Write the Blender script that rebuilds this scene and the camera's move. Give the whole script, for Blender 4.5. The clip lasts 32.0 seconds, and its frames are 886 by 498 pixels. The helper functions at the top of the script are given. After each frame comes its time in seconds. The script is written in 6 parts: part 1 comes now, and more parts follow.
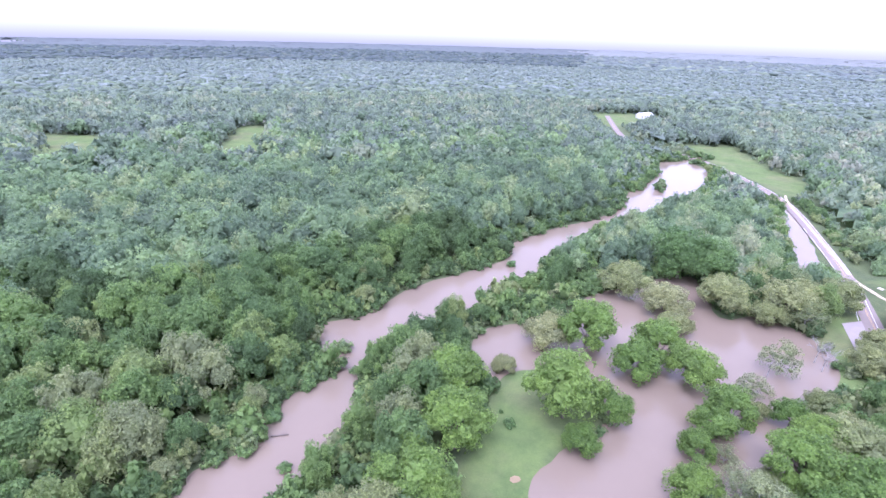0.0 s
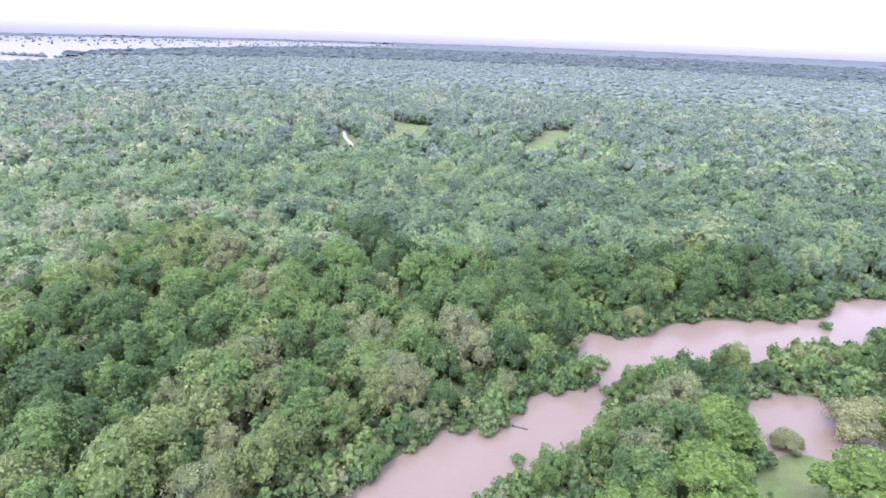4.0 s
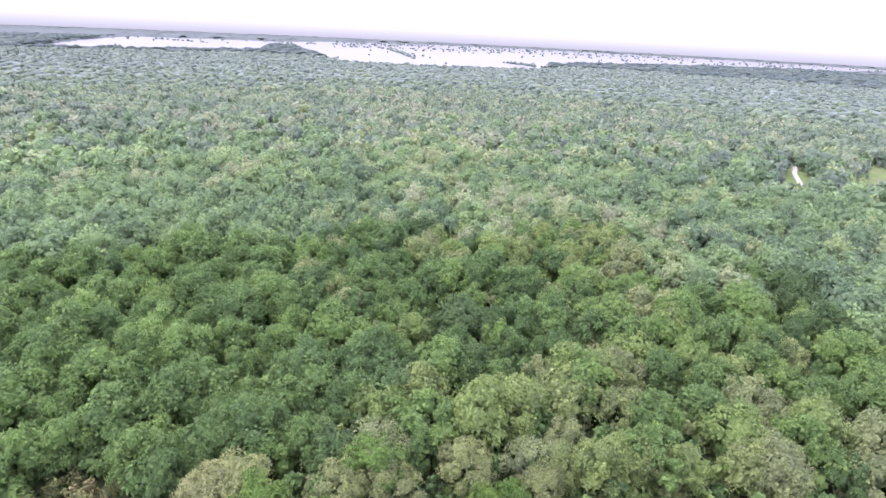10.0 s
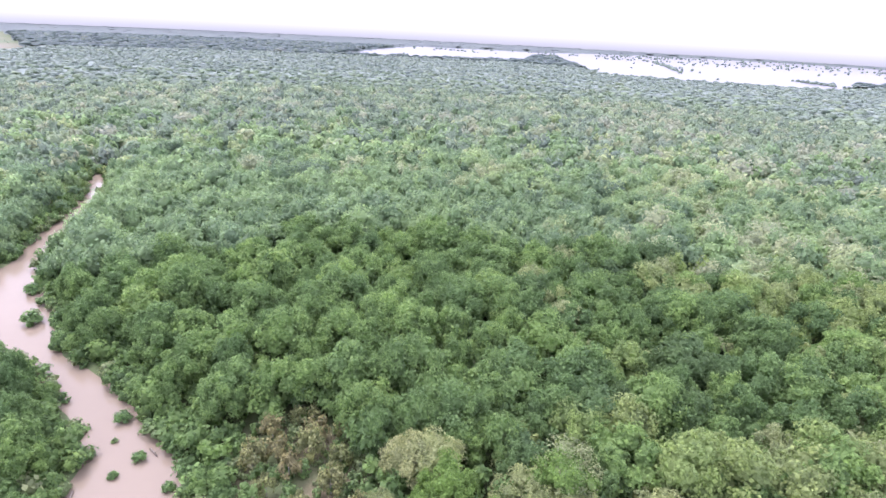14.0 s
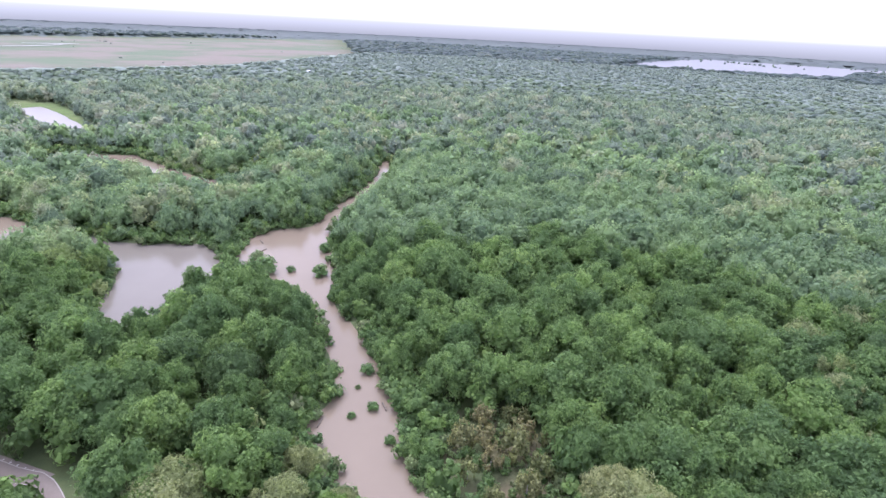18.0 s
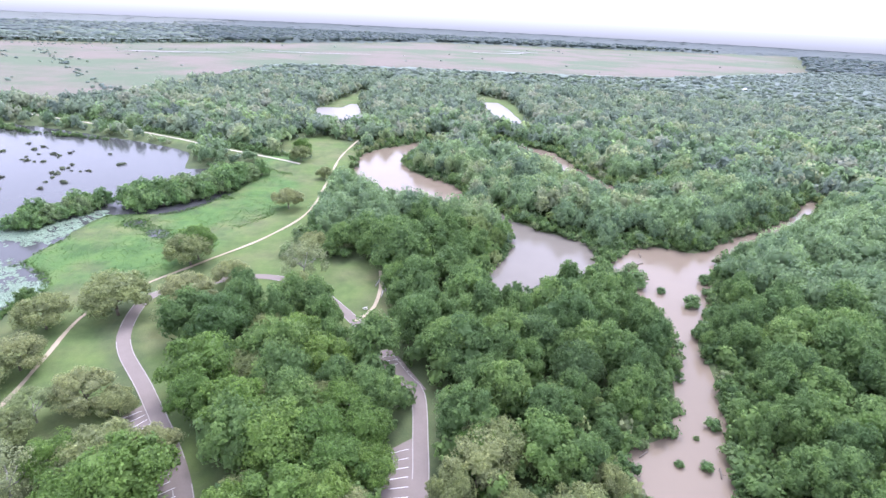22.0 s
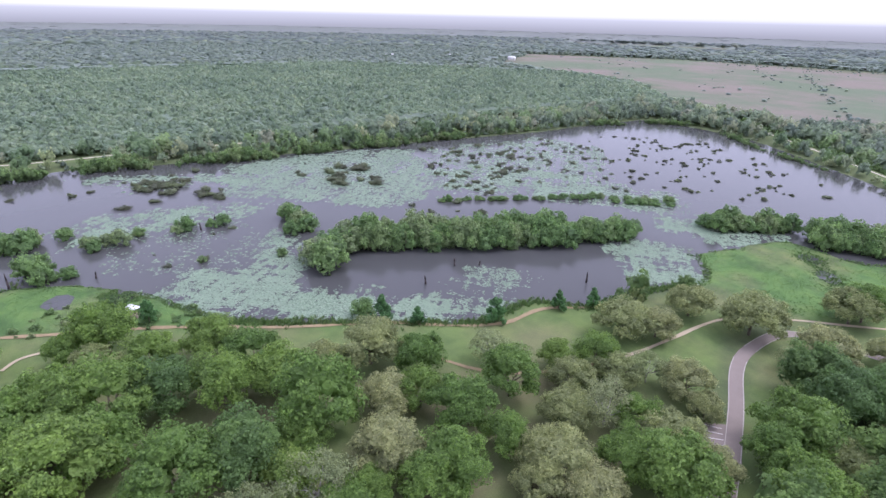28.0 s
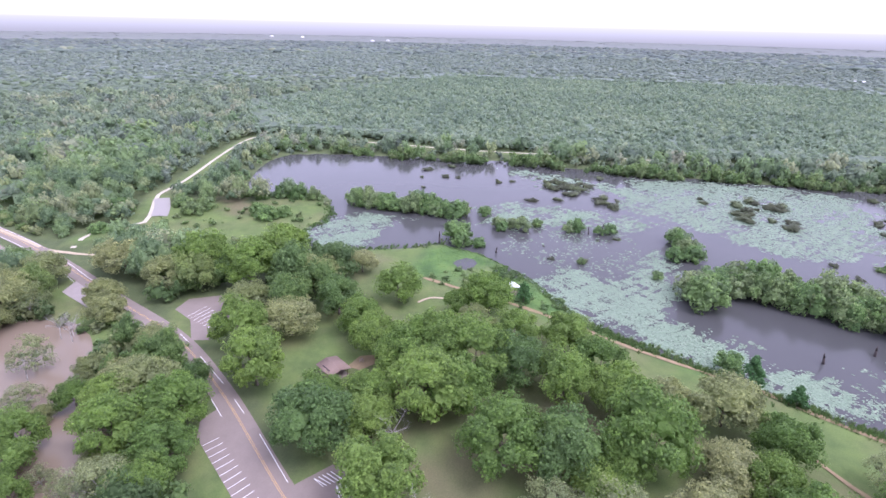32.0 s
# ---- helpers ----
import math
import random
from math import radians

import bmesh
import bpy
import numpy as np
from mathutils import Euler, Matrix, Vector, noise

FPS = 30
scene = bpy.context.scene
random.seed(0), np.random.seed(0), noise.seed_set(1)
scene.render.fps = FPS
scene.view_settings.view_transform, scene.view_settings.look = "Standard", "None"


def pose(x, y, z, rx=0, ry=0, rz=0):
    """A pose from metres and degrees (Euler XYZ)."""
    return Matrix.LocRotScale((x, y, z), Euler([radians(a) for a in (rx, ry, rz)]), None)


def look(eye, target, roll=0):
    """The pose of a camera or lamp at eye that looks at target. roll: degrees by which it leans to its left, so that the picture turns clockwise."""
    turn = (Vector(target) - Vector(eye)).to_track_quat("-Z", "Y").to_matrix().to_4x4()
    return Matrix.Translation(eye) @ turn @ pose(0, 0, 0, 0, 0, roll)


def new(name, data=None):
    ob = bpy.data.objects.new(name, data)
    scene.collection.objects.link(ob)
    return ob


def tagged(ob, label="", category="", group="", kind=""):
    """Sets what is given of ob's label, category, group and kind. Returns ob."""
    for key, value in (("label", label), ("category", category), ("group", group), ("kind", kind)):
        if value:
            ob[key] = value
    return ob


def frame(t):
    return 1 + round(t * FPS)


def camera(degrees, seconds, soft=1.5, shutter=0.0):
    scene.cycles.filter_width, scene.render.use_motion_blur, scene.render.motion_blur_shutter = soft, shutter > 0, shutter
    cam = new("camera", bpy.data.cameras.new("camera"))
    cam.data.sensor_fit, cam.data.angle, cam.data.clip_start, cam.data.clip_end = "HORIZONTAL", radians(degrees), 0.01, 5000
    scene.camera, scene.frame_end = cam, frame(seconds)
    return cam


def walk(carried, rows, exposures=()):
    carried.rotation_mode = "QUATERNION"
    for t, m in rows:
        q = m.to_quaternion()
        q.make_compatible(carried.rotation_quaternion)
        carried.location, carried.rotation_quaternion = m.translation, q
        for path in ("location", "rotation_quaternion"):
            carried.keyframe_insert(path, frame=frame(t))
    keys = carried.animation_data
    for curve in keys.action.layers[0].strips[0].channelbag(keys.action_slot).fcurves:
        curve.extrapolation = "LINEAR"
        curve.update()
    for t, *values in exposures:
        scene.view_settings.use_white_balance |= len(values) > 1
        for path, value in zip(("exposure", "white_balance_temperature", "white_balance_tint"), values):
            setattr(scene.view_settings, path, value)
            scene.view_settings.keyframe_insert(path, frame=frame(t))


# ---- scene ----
# The world's origin lies on the ground under the camera. Distances in metres.
EYE = 110.0
cam = camera(79.16, 32.0, soft=1.5)
PATH = [
    (0.0, 68.06, -1.45, 0.00),
    (0.5, 67.99, -1.52, 4.39),
    (1.0, 67.97, -1.55, 9.20),
    (1.5, 67.93, -1.61, 14.00),
    (2.0, 67.91, -1.69, 18.51),
    (2.5, 67.86, -1.72, 22.08),
    (4.5, 67.96, -1.84, 34.74),
    (5.0, 67.98, -1.91, 38.45),
    (5.5, 67.97, -1.98, 42.54),
    (6.0, 67.92, -2.04, 46.72),
    (6.5, 67.91, -2.08, 51.04),
    (7.0, 67.86, -2.19, 55.32),
    (7.5, 67.82, -2.25, 59.08),
    (8.0, 67.82, -2.36, 62.40),
    (8.5, 67.82, -2.42, 65.75),
    (9.0, 67.81, -2.46, 69.15),
    (9.5, 67.78, -2.53, 72.52),
    (10.0, 67.78, -2.60, 75.65),
    (10.5, 67.79, -2.62, 78.14),
    (11.0, 67.81, -2.54, 80.43),
    (11.5, 67.85, -2.50, 82.96),
    (12.0, 67.84, -2.57, 86.18),
    (12.5, 67.88, -2.60, 89.13),
    (13.0, 67.82, -2.62, 93.39),
    (13.5, 67.74, -2.68, 97.67),
    (14.0, 67.67, -2.70, 101.52),
    (14.5, 67.61, -2.73, 105.21),
    (16.5, 67.51, -2.77, 117.86),
    (17.0, 67.50, -2.82, 121.08),
    (17.5, 67.44, -2.81, 124.70),
    (18.0, 67.35, -2.71, 128.88),
    (18.5, 67.31, -2.73, 133.68),
    (19.0, 67.19, -2.78, 138.49),
    (19.5, 67.08, -2.80, 143.99),
    (20.0, 66.92, -2.79, 150.35),
    (20.5, 66.73, -2.83, 157.49),
    (21.0, 66.63, -2.79, 162.18),
    (21.5, 66.58, -2.69, 166.34),
    (22.0, 66.55, -2.62, 170.83),
    (22.5, 66.50, -2.53, 174.86),
    (23.0, 66.47, -2.45, 179.03),
    (23.5, 66.38, -2.37, 184.26),
    (24.0, 66.27, -2.28, 190.57),
    (24.5, 66.20, -2.10, 196.92),
    (25.0, 66.18, -1.95, 203.37),
    (25.5, 66.20, -1.78, 209.82),
    (27.5, 66.47, -1.39, 232.84),
    (28.0, 66.56, -1.28, 238.93),
    (28.5, 66.61, -1.28, 245.22),
    (29.0, 66.68, -1.16, 251.16),
    (29.5, 66.79, -1.11, 256.72),
    (30.0, 66.91, -1.13, 261.78),
    (30.5, 66.98, -0.99, 266.41),
    (31.0, 67.12, -0.98, 270.99),
    (31.5, 67.26, -1.05, 275.72),
    (32.0, 67.33, -1.19, 280.98),
]
walk(cam, [(t, pose(0, 0, EYE, rx, ry, rz)) for t, rx, ry, rz in PATH], exposures=[(0.0, 1.6, 5190, 37), (2.0, 1.67, 5260, 36), (5.0, 1.65, 5560, 34), (9.0, 1.65, 5860, 32), (11.0, 1.7, 5860, 30), (14.0, 1.75, 5810, 29), (17.0, 1.4, 5660, 25), (18.0, 1.28, 5610, 25), (20.0, 1.56, 5560, 28), (21.0, 1.63, 5610, 26), (23.0, 1.32, 5470, 23), (24.0, 1.13, 5490, 22), (25.0, 1.1, 5480, 23), (28.0, 0.83, 5680, 26), (29.0, 0.7, 5690, 27), (30.0, 0.9, 5680, 30), (31.0, 1.08, 5690, 32), (32.0, 1.15, 5650, 33)])

# ---- daylight: an overcast, slightly bluish sky with a broad veiled sun ----
SUN_HEIGHT, SUN_TURN = 58, 200
world = bpy.data.worlds.new("overcast_sky")
scene.world = world
world.use_nodes = True
wn, wl = world.node_tree.nodes, world.node_tree.links
wn.clear()
sky = wn.new("ShaderNodeTexSky")
sky.sky_type = 'NISHITA'
sky.sun_disc = False
sky.sun_elevation, sky.sun_rotation = radians(SUN_HEIGHT), radians(SUN_TURN)
sky.air_density, sky.dust_density, sky.ozone_density = 1.0, 6.0, 1.0
grey = wn.new("ShaderNodeHueSaturation")
grey.inputs["Saturation"].default_value = 0.25
cloud = wn.new("ShaderNodeMixRGB")
cloud.inputs[0].default_value = 0.65
cloud.inputs[2].default_value = (8.6, 8.8, 10.0, 1)
bg = wn.new("ShaderNodeBackground")
bg.inputs["Strength"].default_value = 0.12
wo = wn.new("ShaderNodeOutputWorld")
wl.new(sky.outputs[0], grey.inputs["Color"])
wl.new(grey.outputs[0], cloud.inputs[1])
wl.new(cloud.outputs[0], bg.inputs["Color"])
wl.new(bg.outputs[0], wo.inputs["Surface"])
sun_data = bpy.data.lights.new("sun", 'SUN')
sun_data.energy, sun_data.angle, sun_data.color = 1.1, radians(25), (1.0, 0.96, 0.9)
sun = new("sun", sun_data)
sun.matrix_world = look((0, 0, 300), (300 * math.sin(radians(SUN_TURN)) * -0.6, 300 * math.cos(radians(SUN_TURN)) * -0.6, 0))


# ---- materials ----
def material(name, rough=0.8, spec=0.3):
    m = bpy.data.materials.new(name)
    m.use_nodes = True
    b = m.node_tree.nodes["Principled BSDF"]
    b.inputs["Roughness"].default_value = rough
    b.inputs["Specular IOR Level"].default_value = spec
    return m, m.node_tree.nodes, m.node_tree.links, b


def ramp(nodes, stops):
    r = nodes.new("ShaderNodeValToRGB")
    while len(r.color_ramp.elements) < len(stops):
        r.color_ramp.elements.new(0.5)
    for e, (p, c) in zip(r.color_ramp.elements, stops):
        e.position, e.color = p, (*c, 1)
    return r


def noise_tex(nodes, links, scale, detail=4.0, rough=0.55, coords="Object"):
    tc = nodes.new("ShaderNodeTexCoord")
    n = nodes.new("ShaderNodeTexNoise")
    n.inputs["Scale"].default_value, n.inputs["Detail"].default_value, n.inputs["Roughness"].default_value = scale, detail, rough
    links.new(tc.outputs[coords], n.inputs["Vector"])
    return n


def mix(nodes, links, fac, a, b, kind='MIX'):
    m = nodes.new("ShaderNodeMixRGB")
    m.blend_type = kind
    for i, v in enumerate((fac, a, b)):
        if hasattr(v, "node"):
            links.new(v, m.inputs[i])
        elif isinstance(v, (tuple, list)):
            m.inputs[i].default_value = (*v, 1)
        else:
            m.inputs[i].default_value = v
    return m.outputs[0]


def bump(nodes, links, b, height, strength=0.4, distance=0.1):
    n = nodes.new("ShaderNodeBump")
    n.inputs["Strength"].default_value, n.inputs["Distance"].default_value = strength, distance
    links.new(height, n.inputs["Height"])
    links.new(n.outputs[0], b.inputs["Normal"])


def plain(name, color, rough=0.7, vary=0.25, scale=2.0, spec=0.3, relief=0.2, metal=0.0):
    """A surface of one colour with two scales of wear."""
    m, n, l, b = material(name, rough, spec)
    b.inputs["Metallic"].default_value = metal
    big, fine = noise_tex(n, l, scale), noise_tex(n, l, scale * 9)
    dark, lite = [c * (1 - vary) for c in color], [min(1, c * (1 + vary)) for c in color]
    c = mix(n, l, big.outputs[0], dark, lite)
    c = mix(n, l, 0.25, c, mix(n, l, fine.outputs[0], [v * 0.55 for v in color], [min(1, v * 1.4) for v in color]))
    l.new(c, b.inputs["Base Color"])
    bump(n, l, b, fine.outputs[0], relief, 0.03)
    return m


def leaves(name, stops, by="object", fine=0.75, gloss=0.35, even=0.0, haze_sheen=0.04, thin=0.5, relief=0.9):
    """Foliage: one tone a tree, a shade of its own for every bough and every leaf clump."""
    m, n, l, b = material(name, 0.55, gloss)
    # A bluish sheen, raised for the far woods, stands in for haze.
    b.inputs["Sheen Weight"].default_value, b.inputs["Sheen Roughness"].default_value = haze_sheen, 0.6
    b.inputs["Sheen Tint"].default_value = (0.86, 0.95, 1.0, 1)
    if by == "object":
        tone = n.new("ShaderNodeObjectInfo").outputs["Random"]
    else:
        a = n.new("ShaderNodeAttribute")
        a.attribute_name = "tone"
        tone = a.outputs["Fac"]
    r = ramp(n, stops)
    l.new(tone, r.inputs[0])
    isl = n.new("ShaderNodeNewGeometry").outputs["Random Per Island"]
    lo, hi = 0.62 + 0.22 * even, 1.52 - 0.32 * even
    c = mix(n, l, 1.0, r.outputs[0], mix(n, l, isl, (lo, lo * 1.04, lo), (hi, hi * 0.98, hi * 0.93)), 'MULTIPLY')
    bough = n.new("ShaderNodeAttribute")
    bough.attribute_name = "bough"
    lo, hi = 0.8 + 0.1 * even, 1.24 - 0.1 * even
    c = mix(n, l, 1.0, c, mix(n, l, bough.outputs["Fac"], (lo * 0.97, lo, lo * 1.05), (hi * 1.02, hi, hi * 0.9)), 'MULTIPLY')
    t = noise_tex(n, l, fine, 5.0, 0.7)
    c = mix(n, l, 0.5 - 0.3 * even, c, mix(n, l, t.outputs[0], (0.5, 0.52, 0.5), (1.65, 1.65, 1.55)), 'MULTIPLY')
    l.new(c, b.inputs["Base Color"])
    cell = n.new("ShaderNodeTexVoronoi")
    cell.inputs["Scale"].default_value, cell.inputs["Randomness"].default_value = fine * 2.4, 1.0
    tc = n.new("ShaderNodeTexCoord")
    l.new(tc.outputs["Object"], cell.inputs["Vector"])
    tuft = ramp(n, [(0.0, (1, 1, 1)), (0.75, (0, 0, 0))])
    l.new(cell.outputs["Distance"], tuft.inputs[0])
    height = mix(n, l, 0.35, tuft.outputs[0], t.outputs[0])
    if relief:
        bump(n, l, b, height, relief, 0.55 / (fine * 2.4) ** 0.5)
    tr = n.new("ShaderNodeBsdfTranslucent")
    l.new(c, tr.inputs["Color"])
    both = n.new("ShaderNodeMixShader")
    both.inputs[0].default_value = thin
    l.new(b.outputs[0], both.inputs[1])
    l.new(tr.outputs[0], both.inputs[2])
    l.new(both.outputs[0], n["Material Output"].inputs["Surface"])
    return m


GREENS = [(0.0, (0.080, 0.120, 0.058)), (0.25, (0.099, 0.156, 0.067)), (0.5, (0.130, 0.194, 0.076)), (0.66, (0.164, 0.238, 0.085)), (0.8, (0.203, 0.248, 0.101)), (0.92, (0.235, 0.262, 0.129)), (1.0, (0.232, 0.250, 0.141))]
LEAF_GREEN = leaves("leaf_green", [(0, (0.120, 0.207, 0.050)), (0.5, (0.157, 0.250, 0.058)), (1, (0.194, 0.286, 0.068))], even=0.3)
LEAF_OLIVE = leaves("leaf_olive", [(0, (0.216, 0.256, 0.112)), (0.5, (0.262, 0.294, 0.132)), (1, (0.296, 0.314, 0.156))], even=0.3)
LEAF_PALE = leaves("leaf_pale", [(0, (0.212, 0.262, 0.122)), (1, (0.266, 0.302, 0.160))], even=0.3)
LEAF_DARK = leaves("leaf_dark", [(0, (0.098, 0.172, 0.056)), (1, (0.124, 0.205, 0.066))], even=0.3)
LEAF_RUST = leaves("leaf_rust", [(0, (0.180, 0.205, 0.085)), (0.5, (0.214, 0.218, 0.100)), (1, (0.238, 0.208, 0.110))])
LEAF_CYPRESS = leaves("leaf_cypress", [(0, (0.078, 0.178, 0.064)), (1, (0.092, 0.204, 0.068))])
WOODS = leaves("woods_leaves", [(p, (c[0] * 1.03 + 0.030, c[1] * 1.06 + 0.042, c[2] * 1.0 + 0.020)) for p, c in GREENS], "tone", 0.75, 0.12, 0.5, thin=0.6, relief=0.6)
# Leaf colours lifted towards grey and blue with distance: haze put into the base.
HAZED_MID = leaves("mid_leaves_hazed", [(p, (c[0] * 1.11 + 0.069, c[1] * 1.095 + 0.088, c[2] * 1.08 + 0.078)) for p, c in GREENS], "tone", 0.6, 0.2, 0.7, 0.06, thin=0.6, relief=0.5)
HAZED_PALE = leaves("pale_leaves_hazed", [(p, (c[0] * 0.86 + 0.099, c[1] * 0.83 + 0.110, c[2] * 0.83 + 0.121)) for p, c in GREENS], "tone", 0.45, 0.2, 0.8, 0.1, relief=0.15)
HAZED_GREY = leaves("grey_leaves_hazed", [(p, (c[0] * 0.62 + 0.122, c[1] * 0.60 + 0.137, c[2] * 0.6 + 0.150)) for p, c in GREENS], "tone", 0.25, 0.15, 0.9, 0.25, relief=0.0)
# The four horizon woods carry painted haze, paler in the east than the west.
HAZED_RIM = leaves("rim_leaves_hazed", [(p, (c[0] * 0.35 + 0.150, c[1] * 0.35 + 0.164, c[2] * 0.35 + 0.175)) for p, c in GREENS], "tone", 0.1, 0.1, 0.9, 0.15, relief=0.0)
HAZED_LAST = leaves("last_leaves_hazed", [(p, (c[0] * 0.2 + 0.200, c[1] * 0.2 + 0.208, c[2] * 0.2 + 0.222)) for p, c in GREENS], "tone", 0.1, 0.1, 0.95, 0.15, relief=0.0)
HAZED_WEST = leaves("western_leaves_hazed", [(p, (c[0] * 0.3 + 0.075, c[1] * 0.3 + 0.092, c[2] * 0.3 + 0.108)) for p, c in GREENS], "tone", 0.1, 0.1, 0.9, 0.15, relief=0.0)
HAZED_WEST_LAST = leaves("western_last_hazed", [(p, (c[0] * 0.2 + 0.105, c[1] * 0.2 + 0.118, c[2] * 0.2 + 0.138)) for p, c in GREENS], "tone", 0.1, 0.1, 0.95, 0.15, relief=0.0)
WOODS_YOUNG = leaves("young_wood_leaves", [(0, (0.150, 0.212, 0.144)), (0.5, (0.214, 0.290, 0.184)), (1, (0.290, 0.352, 0.226))], "tone", 0.6, 0.3, 0.9, 0.3, relief=0.4)
SHRUB = leaves("shrub_leaves", [(0, (0.110, 0.185, 0.070)), (0.6, (0.152, 0.235, 0.086)), (1, (0.210, 0.250, 0.130))], "tone")
WILLOW = leaves("willow_leaves", [(0, (0.131, 0.225, 0.081)), (0.6, (0.168, 0.265, 0.097)), (1, (0.215, 0.275, 0.135))])
SEDGE = leaves("sedge_blades", [(0, (0.102, 0.112, 0.072)), (0.6, (0.125, 0.145, 0.084)), (1, (0.150, 0.185, 0.094))], "object", 3.0, 0.35, 0.5)
# Pad colours are pale because the sky's reflection is put into them.
PAD = leaves("lily_pads", [(0, (0.21, 0.30, 0.22)), (0.6, (0.29, 0.39, 0.29)), (1, (0.38, 0.46, 0.37))], "tone", 0.3, 0.5, 0.6)
TUFT = leaves("marsh_grass", [(0, (0.09, 0.165, 0.05)), (0.6, (0.13, 0.22, 0.066)), (1, (0.18, 0.22, 0.10))], "tone", 2.0, 0.3, 0.8)
BARK = plain("bark", (0.16, 0.135, 0.11), 0.9, 0.35, 1.5, 0.1, 0.6)
BARK_WET = plain("wet_dark_bark", (0.055, 0.045, 0.042), 0.8, 0.35, 1.5, 0.2, 0.6)
BARK_GREY = plain("bleached_wood", (0.34, 0.32, 0.295), 0.85, 0.25, 1.5, 0.1, 0.5)
ASPHALT = plain("worn_asphalt", (0.208, 0.174, 0.150), 0.9, 0.16, 0.25, 0.25, 0.15)
PAINT_WHITE = plain("white_road_paint", (0.72, 0.70, 0.68), 0.7, 0.12, 3.0)
PAINT_YELLOW = plain("yellow_road_paint", (0.50, 0.32, 0.13), 0.7, 0.15, 3.0)
TRACK_PALE = plain("pale_earth_track", (0.43, 0.39, 0.31), 0.95, 0.25, 0.3, 0.1, 0.4)
EDGE_PALE = plain("worn_pale_edge", (0.36, 0.33, 0.30), 0.9, 0.25, 0.6, 0.1, 0.3)
PALE_APRON = plain("pale_worn_asphalt", (0.285, 0.25, 0.232), 0.9, 0.2, 0.3, 0.2, 0.2)
GRAVEL = plain("pale_gravel", (0.40, 0.335, 0.235), 0.95, 0.2, 0.8, 0.1, 0.5)
SAND = plain("sandy_soil", (0.255, 0.195, 0.115), 0.95, 0.3, 0.5, 0.1, 0.5)


def water(name, color, rough=0.06, ripple=0.05, patch=0.02, spec=0.5):
    m, n, l, b = material(name, rough, spec)
    t = noise_tex(n, l, patch, 5.0, 0.6)
    c = mix(n, l, t.outputs[0], [v * 0.86 for v in color], [min(1, v * 1.12) for v in color])
    l.new(c, b.inputs["Base Color"])
    w = noise_tex(n, l, 0.5, 3.0)
    bump(n, l, b, w.outputs[0], ripple, 0.3)
    return m


MUD_WATER = water("muddy_water", (0.192, 0.152, 0.110), 0.14, 0.03, 0.02, 0.2)
GREY_WATER = water("grey_brown_water", (0.165, 0.146, 0.120), 0.12, 0.03, 0.02, 0.15)
POND_WATER = water("dark_pond_water", (0.062, 0.063, 0.062), 0.13, 0.03, 0.02, 0.13)
LAKE_WATER = water("pale_lake_water", (0.155, 0.155, 0.166), 0.3, 0.05, 0.004, 0.06)

POOL_WATER = water("pale_flood_water", (0.235, 0.215, 0.195), 0.4, 0.05, 0.01, 0.15)


def ground_material():
    m, n, l, b = material("ground", 0.95, 0.15)
    a = n.new("ShaderNodeAttribute")
    a.attribute_name = "cover"
    sep = n.new("ShaderNodeSeparateColor")
    l.new(a.outputs["Color"], sep.inputs[0])
    big, mid, fine = noise_tex(n, l, 0.03, 5.0), noise_tex(n, l, 0.25, 5.0, 0.65), noise_tex(n, l, 2.2, 4.0, 0.7)
    floor_c = mix(n, l, mid.outputs[0], (0.062, 0.092, 0.038), (0.105, 0.122, 0.056))
    lawn_c = mix(n, l, mid.outputs[0], (0.078, 0.124, 0.038), (0.132, 0.174, 0.060))
    dry = ramp(n, [(0.45, (0, 0, 0)), (0.68, (1, 1, 1))])
    l.new(big.outputs[0], dry.inputs[0])
    lawn_c = mix(n, l, dry.outputs[0], lawn_c, mix(n, l, fine.outputs[0], (0.108, 0.128, 0.052), (0.158, 0.162, 0.08)))
    marsh_c = mix(n, l, mid.outputs[0], (0.060, 0.118, 0.034), (0.105, 0.180, 0.056))
    broad = noise_tex(n, l, 0.004, 6.0, 0.65)
    tract = ramp(n, [(0.42, (0.098, 0.140, 0.075)), (0.49, (0.136, 0.142, 0.096)), (0.57, (0.192, 0.153, 0.129))])
    l.new(broad.outputs[0], tract.inputs[0])
    field_c = mix(n, l, 0.35, tract.outputs[0], mix(n, l, big.outputs[0], (0.105, 0.122, 0.082), (0.190, 0.178, 0.145)))
    damp = noise_tex(n, l, 0.075, 6.0, 0.7)
    sward = ramp(n, [(0.36, (0.62, 0.66, 0.72)), (0.5, (1.0, 1.0, 1.0)), (0.62, (1.28, 1.2, 1.12))])
    l.new(damp.outputs[0], sward.inputs[0])
    c = mix(n, l, sep.outputs[0], floor_c, lawn_c)
    marsh_c = mix(n, l, dry.outputs[0], marsh_c, mix(n, l, fine.outputs[0], (0.10, 0.125, 0.05), (0.155, 0.165, 0.08)))
    marsh_c = mix(n, l, 0.9, marsh_c, sward.outputs[0], 'MULTIPLY')
    c = mix(n, l, 0.5, c, sward.outputs[0], 'MULTIPLY')
    c = mix(n, l, sep.outputs[1], c, marsh_c)
    c = mix(n, l, a.outputs["Alpha"], c, mix(n, l, fine.outputs[0], (0.115, 0.095, 0.058), (0.175, 0.145, 0.09)))
    c = mix(n, l, sep.outputs[2], c, field_c)
    c = mix(n, l, 0.6, c, mix(n, l, fine.outputs[0], (0.55, 0.55, 0.55), (1.45, 1.45, 1.45)), 'MULTIPLY')
    l.new(c, b.inputs["Base Color"])
    bump(n, l, b, fine.outputs[0], 0.6, 0.2)
    return m


GROUND = ground_material()

